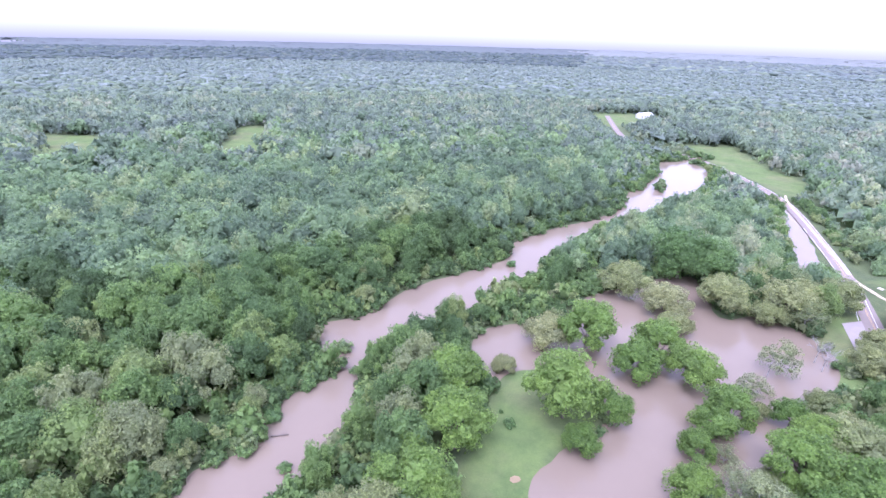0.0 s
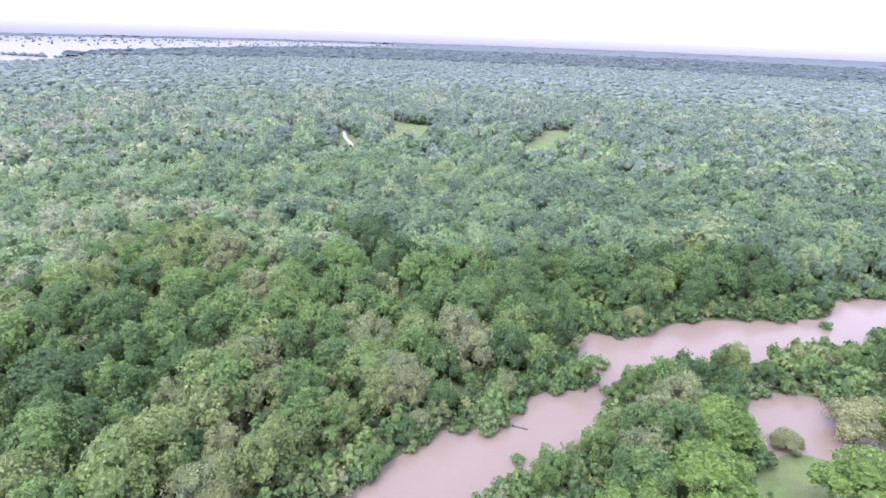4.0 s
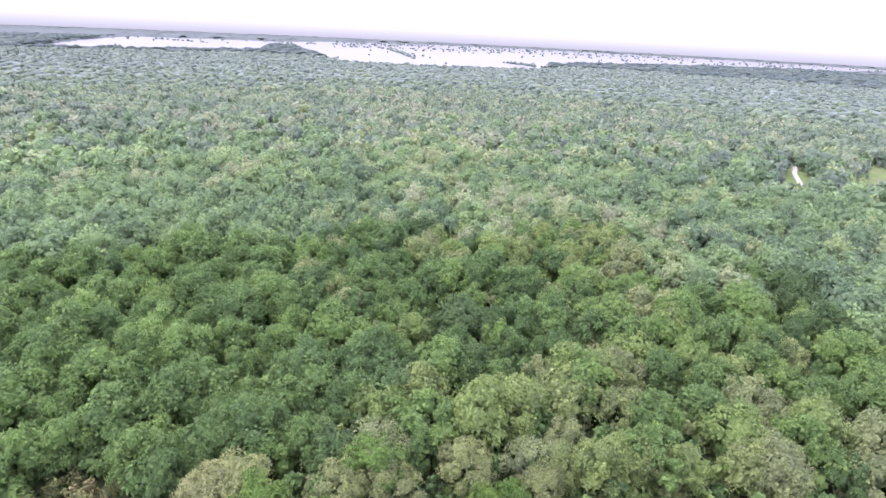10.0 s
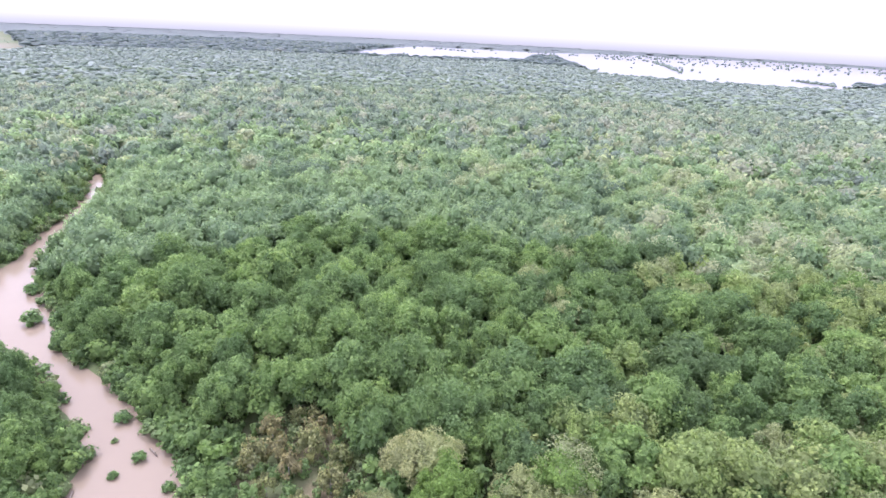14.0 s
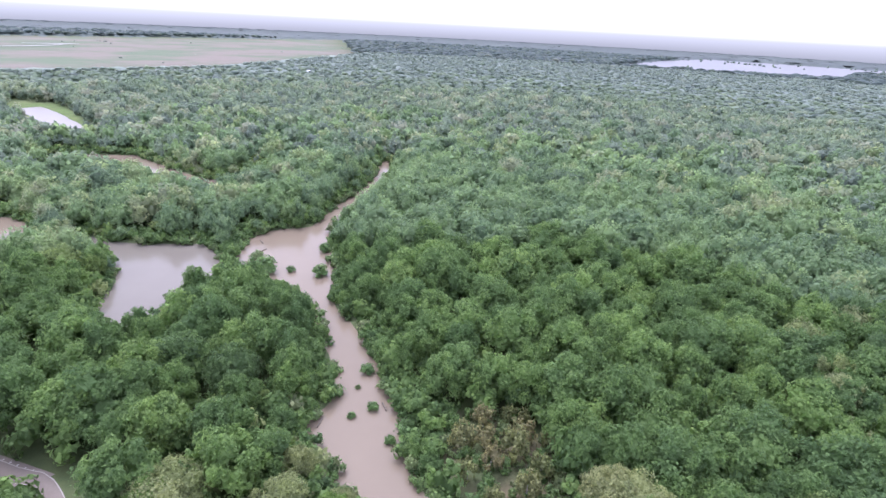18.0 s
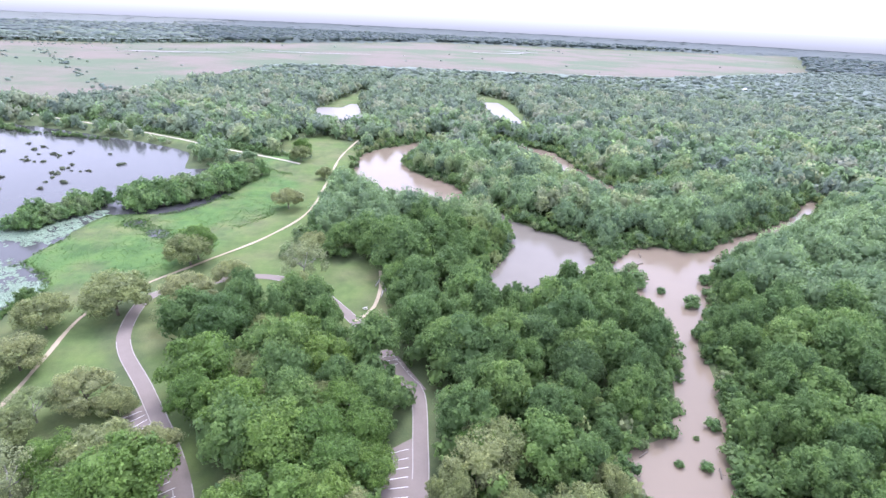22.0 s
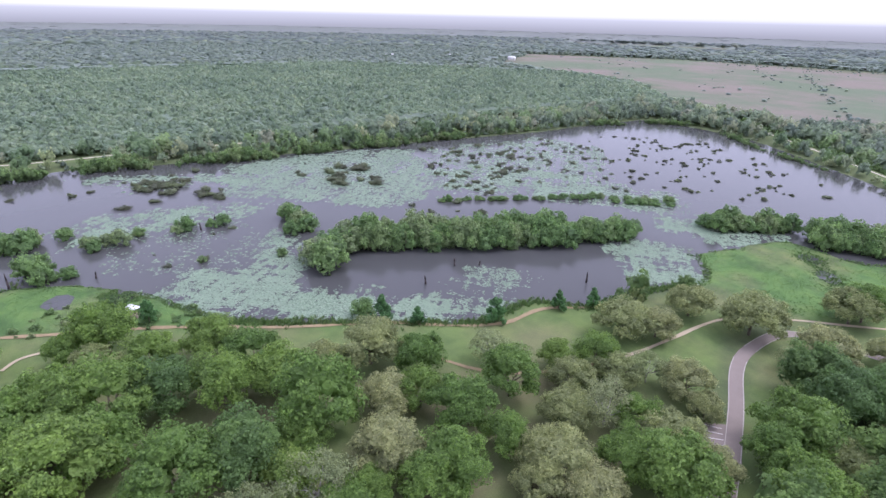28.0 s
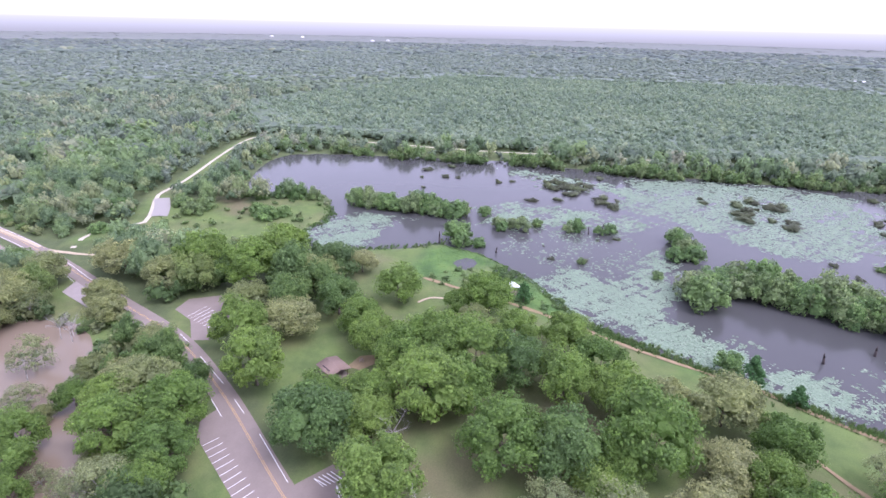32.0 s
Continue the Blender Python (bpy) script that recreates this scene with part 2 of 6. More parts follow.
# ---- the plan ----
CREEK_NORTH = [(270, 545), (222, 505), (157, 409), (116, 345), (79, 317), (42, 285), (33, 258), (-10, 227), (-31, 197), (-46, 191), (-42, 168), (-33, 158), (-48, 142), (-52, 131), (-52, 118), (-64, 110), (-73, 75), (-81, 37), (-82, 0), (-81, -37), (-80, -64), (-97, -88), (-111, -111), (-126, -143), (-128, -154), (-155, -183), (-166, -202), (-190, -224), (-227, -244), (-262, -261), (-300, -289), (-330, -314)]
CREEK_SOUTH = [(278, 538), (231, 498), (166, 402), (123, 337), (92, 300), (58, 262), (44, 232), (35, 231), (18, 204), (-15, 178), (-26, 162), (-23, 133), (-27, 123), (-37, 104), (-39, 95), (-46, 73), (-53, 37), (-55, 0), (-55, -40), (-65, -69), (-68, -85), (-71, -100), (-77, -108), (-90, -110), (-111, -142), (-119, -160), (-121, -183), (-119, -213), (-143, -242), (-163, -247), (-182, -238), (-218, -257), (-250, -271), (-290, -296), (-324, -322)]
FLOOD = [(16, 158), (15, 180), (25, 192), (54, 200), (72, 222), (121, 245), (129, 237), (122, 203), (139, 204), (150, 190), (151, 172), (140, 154), (124, 140), (103, 118), (84, 105), (67, 99), (56, 96), (30, 92), (24, 104), (35, 119), (38, 123), (49, 128), (55, 150), (36, 162), (24, 158), (19, 148)]
ROADSIDE = [(249, 372), (209, 296), (184, 247), (196, 248), (217, 287), (240, 340)]
ROAD_POOL = [(203, 492), (219, 514), (238, 512), (245, 487), (225, 440), (190, 390), (168, 374)]
CREEK_POOL = [(142, 392), (156, 407), (172, 407), (168, 380), (146, 348), (124, 332)]
GREY_POND = [(-57, -198), (-70, -192), (-85, -205), (-108, -211), (-123, -232), (-126, -253), (-113, -267), (-100, -282), (-84, -309), (-86, -268), (-74, -237), (-62, -222)]
WEST_POND = [(-1, -375), (-10, -454), (-47, -489), (-91, -520), (-46, -440), (-47, -397), (-74, -357), (-66, -300), (-44, -308), (-14, -335)]
SIDE_CHANNEL = [(-129, -502), (-173, -460), (-174, -432), (-179, -363), (-192, -348), (-236, -363)]
CLEARING_POOLS = [[(40, -694), (15, -692), (-7, -730), (-9, -580), (28, -585)], [(-182, -747), (-210, -754), (-192, -570), (-168, -585)]]
POND = [(351, 212), (326, 196), (338, 149), (296, 128), (265, 132), (243, 117), (254, 73), (266, 50), (257, 28), (236, 4), (194, -24), (174, -60), (154, -95), (147, -111), (150, -137), (134, -157), (135, -179), (126, -222), (154, -250), (151, -242), (144, -270), (136, -308), (105, -310), (90, -320), (70, -370), (73, -420), (118, -407), (136, -463), (212, -511), (304, -559), (389, -566), (440, -555), (438, -384), (445, -268), (449, -166), (460, -31), (470, 46), (452, 203), (417, 229)]
LEVEE = [(39, -411), (62, -430), (98, -455), (150, -496), (205, -534), (272, -576), (369, -630), (460, -668), (500, -640), (506, -492), (505, -369), (499, -273), (499, -185), (500, -35), (495, 47), (500, 140), (510, 227), (492, 286), (330, 252), (300, 248), (252, 221), (234, 236), (212, 231)]
LOOP_ROAD = [(58, 10), (30, -60), (38, -90), (46, -113), (64, -146), (78, -169), (83, -185), (83, -206), (73, -215), (50, -223), (35, -222), (18, -211), (5, -191), (-7, -167), (-15, -146), (-19, -136), (-17, -113), (-15, -98), (-8, -60), (30, -60)]
ROAD = [(20, -20), (58, 15), (91, 56), (124, 93), (150, 128), (170, 169), (200, 230), (224, 288), (255, 379), (261, 455), (256, 521), (237, 574), (218, 638), (252, 831)]
ROAD_TRAIL = [(268, 400), (258, 380), (236, 317), (219, 270), (209, 243), (208, 230), (210, 208)]
TRAIL = [(103, -134), (102, -150), (102, -166), (101, -196), (88, -219), (70, -240), (45, -270), (26, -309), (17, -374), (9, -442), (-6, -505)]
SHORE_TRAIL = [(222, 50), (212, 24), (201, -3), (179, -44), (164, -78), (153, -94), (142, -116), (143, -137), (133, -159)]
LOWER_TRAIL = [(150, -71), (134, -82), (121, -91), (111, -106), (103, -134)]
GRASS = [(0, 88), (5, 103), (12, 129), (19, 148), (26, 160), (39, 166), (55, 150), (49, 128), (35, 119), (24, 100), (18, 85)]
PARK = [(222, 80), (241, 60), (210, 5), (180, -45), (147, -111), (150, -137), (134, -157), (124, -200), (109, -262), (93, -320), (41, -357), (17, -422), (30, -330), (36, -270), (50, -238), (80, -225), (94, -206), (92, -183), (74, -144), (56, -112), (46, -88), (36, -55), (62, 5), (98, 50), (128, 84), (150, 100)]
LOOP_LAWN = [(84, -206), (83, -185), (72, -165), (58, -140), (50, -120), (44, -100), (36, -90), (36, -110), (52, -140), (58, -170), (60, -200), (30, -208), (10, -190), (-5, -195), (-8, -212), (15, -222), (60, -226)]
MARSH = [(127, -215), (151, -242), (144, -270), (136, -308), (105, -310), (70, -370), (69, -443), (40, -444), (36, -326), (69, -254), (90, -216)]
SHORE_MARSH = [(222, 58), (268, 58), (258, 28), (236, 2), (194, -26), (176, -58), (170, -62), (208, 12)]
VERGES = [[(118, 96), (84, 55), (76, 62), (86, 78), (104, 100)], [(150, 135), (175, 145), (186, 127), (170, 112), (150, 112)], [(140, 140), (170, 180), (190, 205), (165, 205), (150, 180), (135, 150)],
          [(108, 50), (92, 28), (78, 42), (94, 58)], [(70, -134), (60, -144), (30, -84), (44, -84), (56, -112)], [(-86, -36), (-102, -34), (-118, -46), (-122, -64), (-108, -76), (-90, -70), (-82, -56)]]
MEADOWS_NEAR = [[(20, -192), (19, -216), (6, -238), (-10, -236), (-15, -205), (-16, -180), (-14, -160), (-6, -158), (3, -178)],
           [(272, 242), (298, 226), (300, 190), (330, 150), (296, 126), (265, 130), (243, 118), (225, 112), (208, 140), (225, 190), (240, 225)],
           [(272, 600), (327, 594), (306, 491), (311, 441), (288, 405), (267, 395), (268, 450), (262, 522)]]
MEADOWS_MID = [[(39, -673), (17, -759), (-25, -873), (-39, -858), (-6, -706), (-9, -626), (30, -624)],
           [(-174, -813), (-204, -833), (-231, -774), (-205, -612), (-177, -626), (-181, -732)],
           [(30, -440), (60, -460), (60, -500), (20, -530), (0, -480)],
           [(-240, 655), (-195, 650), (-165, 480), (-205, 475)]]
MEADOWS_FAR = [[(-420, 565), (-352, 570), (-290, 450), (-335, 440)],
           [(-425, 470), (-415, 480), (-360, 428), (-318, 390), (-322, 372), (-338, 372), (-380, 415)],
           [(265, 740), (325, 760), (330, 850), (235, 850), (215, 720)],
           [(118, 150), (140, 150), (156, 172), (178, 200), (168, 206), (150, 180), (100, 110)]]
COVE_MEADOW = [(222, 58), (268, 58), (262, 84), (248, 100), (243, 118), (226, 112), (216, 85)]
LOOP_MEADOW = [(123, -309), (92, -333), (64, -404), (27, -445), (-1, -482), (-7, -446), (4, -362), (16, -332), (21, -297), (22, -262), (10, -233), (-1, -215), (-12, -211), (-10, -183), (6, -183), (25, -192), (51, -200), (82, -209)]
MEADOWS = [LOOP_MEADOW] + MEADOWS_NEAR + MEADOWS_MID + MEADOWS_FAR + [COVE_MEADOW]
FAR_FIELDS = [[(2000, -1850), (1330, -2090), (1575, -2700), (2350, -2200)], [(-76, -1200), (-620, -1140), (-1360, -1480), (-2379, -2700), (-348, -2603), (625, -1751), (949, -1272), (640, -800), (554, -735), (487, -705), (426, -672), (335, -664), (297, -692), (262, -738), (245, -795), (228, -885), (205, -1045), (150, -1200), (0, -1215)], [(640, -860), (350, -900), (659, -1751), (1167, -1586), (1500, -1250), (1200, -900)]]
LAKE = [(-1950, -820), (-2030, -610), (-2150, -320), (-2350, -130), (-2900, -100), (-2880, -20), (-2250, 55), (-1780, 170), (-1700, 460), (-1700, 700), (-1760, 820), (-2020, 950), (-2200, 1620), (-2230, 2420), (-2450, 3800), (-3200, 3500), (-4000, 2500), (-4400, 1500), (-4300, 700), (-4000, 200), (-3650, -100), (-3500, -900), (-2700, -900)]


def smooth(points, step=3.0, closed=False):
    """A Catmull-Rom curve through the points, at about even steps."""
    p = np.array(points, float)
    n = len(p)
    out = []
    for i in range(n if closed else n - 1):
        if closed:
            a, b, c, d = p[i - 1], p[i], p[(i + 1) % n], p[(i + 2) % n]
        else:
            a, b, c, d = p[max(i - 1, 0)], p[i], p[i + 1], p[min(i + 2, n - 1)]
        k = max(2, int(np.hypot(*(c - b)) / step))
        for t in np.arange(k)[:, None] / k:
            out.append((0.5 * (2 * b + (c - a) * t + (2 * a - 5 * b + 4 * c - d) * t * t + (3 * b - a - 3 * c + d) * t ** 3)).ravel())
    if not closed:
        out.append(p[-1])
    return np.array(out)


def seg_distance(px, py, line, closed=True):
    """Distance from points to a line of segments."""
    q = np.vstack([line, line[:1]]) if closed else line
    best = np.full(px.shape, 1e18)
    for (ax, ay), (bx, by) in zip(q[:-1], q[1:]):
        dx, dy = bx - ax, by - ay
        s = np.clip(((px - ax) * dx + (py - ay) * dy) / max(dx * dx + dy * dy, 1e-9), 0, 1)
        np.minimum(best, (px - ax - s * dx) ** 2 + (py - ay - s * dy) ** 2, out=best)
    return np.sqrt(best)


def inside(px, py, poly):
    res = np.zeros(px.shape, bool)
    q = np.asarray(poly, float)
    for (ax, ay), (bx, by) in zip(q, np.roll(q, -1, 0)):
        if ay != by:
            res ^= ((ay > py) != (by > py)) & (px < (bx - ax) * (py - ay) / (by - ay) + ax)
    return res


def signed(px, py, poly, reach=40.0):
    """Distance to a polygon's edge, negative inside; only worked out near it."""
    q = np.asarray(poly, float)
    (x0, y0), (x1, y1) = q.min(0) - reach, q.max(0) + reach
    res = np.full(px.shape, 1e3)
    near = (px > x0) & (px < x1) & (py > y0) & (py < y1)
    if near.any():
        d = seg_distance(px[near], py[near], q)
        res[near] = np.where(inside(px[near], py[near], q), -d, d)
    return res


MUD = [np.vstack([smooth(CREEK_NORTH, 6), smooth(CREEK_SOUTH, 6)[::-1]]), smooth(FLOOD, 5, True), smooth(ROADSIDE, 8, True), smooth(WEST_POND, 8, True), smooth(ROAD_POOL, 8, True), smooth(CREEK_POOL, 8, True)]
channel = smooth(SIDE_CHANNEL, 8)
MUD.insert(4, np.vstack([channel + (14, 20), channel[::-1] - (10, 8)]))
CALM = [smooth(GREY_POND, 6, True)]
POOLS = [smooth(p, 8, True) for p in CLEARING_POOLS]
LILY_POND = [smooth(POND, 8, True)]
levee_line, road_line, loop_line = smooth(LEVEE, 12), smooth(ROAD, 4), smooth(LOOP_ROAD, 3)
trail_lines = [smooth(p, 4) for p in (ROAD_TRAIL, TRAIL, SHORE_TRAIL, LOWER_TRAIL)]


def wet(px, py, which):
    d = np.full(px.shape, 1e3)
    for poly in which:
        np.minimum(d, signed(px, py, poly), out=d)
    return d


def wobble(px, py, size, seed=0.0):
    """Cheap smooth noise in -1..1."""
    a, b = px / size + seed, py / size - seed
    return (np.sin(a * 2.1 + 1.7 * np.sin(b * 1.3 + seed)) + np.sin(b * 2.3 + 1.4 * np.sin(a * 1.7 + 2.0)) + np.sin((a + b) * 3.1 + seed * 3) * 0.7 + np.sin((a - b) * 4.3) * 0.5) / 3.2


WATER_Z = -0.5


def ground_z(px, py, d):
    s = np.clip((d + 1.3 * wobble(px, py, 9.0) + 5) / 8, 0, 1)
    z = -1.6 + 1.6 * s * s * (3 - 2 * s)
    far = np.clip((np.hypot(px, py) - 700) / 300, 0, 1)
    ld = np.full(px.shape, 1e3)
    near = (px > 0) & (px < 560) & (py > -720) & (py < 330)
    ld[near] = seg_distance(px[near], py[near], levee_line[::2], False)
    return z + 2.2 * np.clip(1.5 - ld / 11, 0, 1) * (d > 0) + 0.12 * wobble(px, py, 25.0, 2.0) * s * (1 - far)


ALL_WET = MUD + CALM + POOLS + LILY_POND


def tri_mesh(name, verts, tris, mats, attr=None, values=None, smoothed=True, bough=None):
    me = bpy.data.meshes.new(name)
    v, t = np.asarray(verts, np.float32), np.asarray(tris, np.int32)
    me.vertices.add(len(v))
    me.vertices.foreach_set("co", v.ravel())
    me.loops.add(t.size)
    me.loops.foreach_set("vertex_index", t.ravel())
    me.polygons.add(len(t))
    me.polygons.foreach_set("loop_start", np.arange(0, t.size, t.shape[1], dtype=np.int32))
    if attr == "cover":
        a = me.color_attributes.new(attr, 'FLOAT_COLOR', 'POINT')
        a.data.foreach_set("color", np.asarray(values, np.float32).ravel())
    elif attr:
        a = me.attributes.new(attr, 'FLOAT', 'POINT')
        a.data.foreach_set("value", np.asarray(values, np.float32))
    if bough is not None:
        a = me.attributes.new("bough", 'FLOAT', 'POINT')
        a.data.foreach_set("value", np.asarray(bough, np.float32))
    for m in (mats if isinstance(mats, (list, tuple)) else [mats]):
        me.materials.append(m)
    me.update(calc_edges=True)
    me.polygons.foreach_set("use_smooth", np.full(len(t), smoothed))
    return me


def grid_axis():
    a = list(np.arange(0, 300, 3.0)) + list(np.arange(300, 660, 6.0))
    s = 6.0
    while a[-1] < 4900:
        s *= 1.16
        a.append(a[-1] + s)
    a[-1] = 4980.0
    a = np.array(a)
    return np.concatenate([-a[:0:-1], a])


AX = grid_axis()
GX, GY = [g.ravel() for g in np.meshgrid(AX, AX)]
N = len(AX)
idx = np.arange(N * N).reshape(N, N)
QUADS = np.stack([idx[:-1, :-1], idx[:-1, 1:], idx[1:, 1:], idx[1:, :-1]], -1).reshape(-1, 4)
WET = wet(GX, GY, ALL_WET)
GZ = ground_z(GX, GY, WET)


def cover_of(px, py):
    """Lawn, marsh and open field at a place, each 0 to 1."""
    edge = 2.0 * wobble(px, py, 12.0, 4.0)

    def soft(polys, w):
        r = np.zeros(px.shape)
        for p in polys:
            r = np.maximum(r, np.clip(0.5 - (signed(px, py, np.array(p, float)) + edge) / w, 0, 1))
        return r
    bank = np.zeros(px.shape)
    near = (px > 0) & (px < 560) & (py > -720) & (py < 330)
    bank[near] = np.clip(1.2 - (seg_distance(px[near], py[near], levee_line[::2], False) + edge[near]) / 9, 0, 1)
    return np.maximum(bank, soft([GRASS, PARK, LOOP_LAWN] + MEADOWS + VERGES[:-1], 5.0)), soft([MARSH, SHORE_MARSH], 9.0), soft(FAR_FIELDS, 30.0)


lawn, marsh, field = cover_of(GX, GY)
GROVE = [(168, 40), (176, -2), (150, -40), (132, -56), (128, -78), (112, -100), (98, -118), (78, -112), (60, -84), (46, -62), (74, 0), (108, 48), (140, 56)]
WASHED = [(-84, -38), (-102, -34), (-118, -46), (-122, -64), (-108, -76), (-92, -70)]
bare = np.zeros(GX.shape)
for p, amount in ((GROVE, 0.6), (WASHED, 1.0), ([(311, 212), (317, 191), (280, 171), (277, 190)], 0.7)):
    bare = np.maximum(bare, amount * np.clip(0.5 - (signed(GX, GY, np.array(p, float)) + 6 * wobble(GX, GY, 15.0, 6.0)) / 10, 0, 1))
bare *= np.clip(0.6 + 0.9 * wobble(GX, GY, 11.0, 3.0), 0, 1)
GZ -= 1.3 * marsh * np.clip(wobble(GX, GY, 21.0, 5.0) - 0.3, 0, 1) * (WET > -3)
ground = new("ground", tri_mesh("ground", np.stack([GX, GY, GZ], -1), QUADS, GROUND, "cover", np.stack([lawn, marsh, field, bare], -1)))
tagged(ground, "flat wooded flood plain with mown park lawn and marsh", "ground", kind="structure")


def water_sheet(name, polys, mat, label, extra=0.0, more=None):
    d = wet(GX, GY, polys)
    if more is not None:
        d = np.where(more, 0, d)
    keep = (d[QUADS] < 6).any(1)
    q = QUADS[keep]
    used, inv = np.unique(q, return_inverse=True)
    v = np.stack([GX[used], GY[used], np.full(len(used), WATER_Z + extra)], -1)
    ob = new(name, tri_mesh(name, v, inv.reshape(-1, 4), mat))
    return tagged(ob, label, "water", kind="structure")


water_sheet("creek_water", MUD, MUD_WATER, "muddy brown flood water of the swollen creek")
water_sheet("backwater", CALM, GREY_WATER, "still grey-brown backwater beside the creek", 0.004)
water_sheet("pond_water", LILY_POND, POND_WATER, "dark still pond water with lily pads", 0.008, marsh > 0.4)
water_sheet("flooded_clearing_water", POOLS, POOL_WATER, "pale shallow flood water in wood clearings", 0.012)
lake_poly = smooth(LAKE, 120, True)
bm = bmesh.new()
bm.faces.new([bm.verts.new((x, y, 0.6)) for x, y in lake_poly])
bmesh.ops.triangulate(bm, faces=bm.faces[:])
me = bpy.data.meshes.new("lake_water")
bm.to_mesh(me)
bm.free()
me.materials.append(LAKE_WATER)
tagged(new("lake_water", me), "wide pale flooded lake on the horizon", "water", kind="structure")


def strip(name, line, width, mat, lift, label="", kind="structure", category=""):
    """A ribbon of ground cover along a line."""
    tang = np.gradient(line, axis=0)
    tang /= np.maximum(np.hypot(tang[:, 0], tang[:, 1]), 1e-6)[:, None]
    side = np.stack([-tang[:, 1], tang[:, 0]], -1)
    n = len(line)
    w = np.broadcast_to(np.asarray(width, float), (n,))[:, None] / 2
    rows = [line + side * w, line, line - side * w]
    v = []
    for r in rows:
        z = ground_z(r[:, 0], r[:, 1], wet(r[:, 0], r[:, 1], ALL_WET))
        v.append(np.column_stack([r, np.maximum(z, -0.3) + lift]))
    v = np.vstack(v)
    i = np.arange(n - 1)
    f = np.vstack([np.stack([i + k * n, i + 1 + k * n, i + 1 + (k + 1) * n, i + (k + 1) * n], -1)[:, ::-1] for k in (0, 1)])
    ob = new(name, tri_mesh(name, v, f, mat))
    return tagged(ob, label, category, kind=kind) if label else ob


strip("road", road_line, 7.4, ASPHALT, 0.20, "worn two-lane asphalt park road with yellow centre lines", category="road")
strip("loop_road", loop_line, 4.6, ASPHALT, 0.16, "narrow asphalt loop road through the park", category="road")

# ---- trees ----
rng = np.random.default_rng(7)


def ico(sub):
    b = bmesh.new()
    bmesh.ops.create_icosphere(b, subdivisions=sub, radius=1)
    v = np.array([x.co for x in b.verts])
    f = np.array([[x.index for x in p.verts] for p in b.faces])
    b.free()
    return v, f


ICO = {k: ico(k) for k in (1, 2, 3)}


def crown_mesh(r, radius, depth, lobes, subs, quads, leaf, conical=0.0, thin=0.0, big=0.0, fill=1.0, level=0):
    """A crown standing on z = 0: great lobes, each covered with small rounded boughs, each bough with a skin of leaf
    clumps.
    Returns vertices, triangles and a shade for every bough, darker for the cores of the lobes."""
    vs, fs, sh, at = [], [], [], 0
    big = big or {3: 0.62, 5: 0.56, 8: 0.48, 10: 0.45, 12: 0.42, 14: 0.4, 18: 0.36}.get(lobes, 0.42)
    level = level or (3 if quads > 19 else 2 if quads > 4 else 1)
    up = np.array([0, 0, 1.0])

    def lump(centre, rad, way, shade, sub):
        nonlocal at
        iv, jf = ICO[sub]
        keep = jf[(iv[jf].mean(1) @ way) > -0.4]
        vs.append(iv * (1 + (0.34, 0.27, 0.17)[sub - 1] * r.standard_normal((len(iv), 1)).clip(-1.6, 1.6)) * rad * np.array([1, 1, 0.85]) + centre)
        fs.append(keep + at)
        sh.append(np.full(len(iv), shade))
        at += len(iv)

    def foliage(centre, rad, way, count, leaf, near, shade):
        nonlocal at
        e = 0.8 * r.standard_normal((count, 3)) + way + 0.3 * up
        e /= np.linalg.norm(e, axis=1)[:, None]
        p = centre + e * rad * r.uniform(near, near + 0.6, (count, 1)) * np.array([1, 1, 0.9])
        nrm = e + 0.5 * r.standard_normal((count, 3)) + 0.2 * up
        nrm /= np.linalg.norm(nrm, axis=1)[:, None]
        a = np.cross(nrm, r.standard_normal((count, 3)))
        a /= np.linalg.norm(a, axis=1)[:, None]
        b = np.cross(nrm, a)
        z = leaf * r.uniform(0.5, 1.3, (count, 1))
        vs.append(np.stack([p + a * z, p + b * z * 0.7 + nrm * z * 0.2, p - a * z, p - b * z * 0.7 + nrm * z * 0.2], 1).reshape(-1, 3))
        i = np.arange(count)[:, None] * 4 + at
        fs.append(np.vstack([i + [0, 1, 3], i + [1, 2, 3]]))
        sh.append(np.full(count * 4, shade))
        at += count * 4

    for k in range(lobes):
        ang = k * 2.39996 + r.uniform(-0.4, 0.4)
        u = 1.0 - (k + 0.5) / lobes * 1.42
        w = math.sqrt(max(0.0, 1 - u * u))
        if conical:
            u, w = 1.0 - 1.9 * (k + 0.5) / lobes, 0.1 + 0.9 * (k + 0.5) / lobes
        rad = radius * big * r.uniform(0.65, 1.25) * (0.55 + 0.45 * w if conical else 1)
        out = (radius - rad) * r.uniform(0.78, 1.16)
        way = np.array([math.cos(ang) * w, math.sin(ang) * w, u])
        centre = np.array([way[0] * out, way[1] * out, depth * (0.46 + 0.36 * u * r.uniform(0.8, 1.2))])
        tone = r.uniform(0.2, 0.8)
        # Cores are toned darker than their leaves: inner shade put into the colour.
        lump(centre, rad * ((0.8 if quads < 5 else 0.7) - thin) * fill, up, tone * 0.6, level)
        if quads > 4:
            foliage(centre, rad, way, quads * (4 if quads > 19 else 3), leaf * 1.45, 0.6, tone)
        for _ in range(subs):
            d = 0.72 * r.standard_normal(3) + way + 0.35 * up
            d /= np.linalg.norm(d)
            srad = rad * r.uniform(0.26, 0.46) * (1.5 if subs < 6 else 1.0)
            c = centre + d * rad * r.uniform(0.72, 1.02) * np.array([1, 1, 0.9])
            shade = np.clip(tone + r.normal(0, 0.24), 0, 1)
            if quads < 5:
                lump(c, srad * 0.8 * fill, d, shade, 1)
            if quads:
                foliage(c, srad, d, quads, leaf, 0.7, shade)
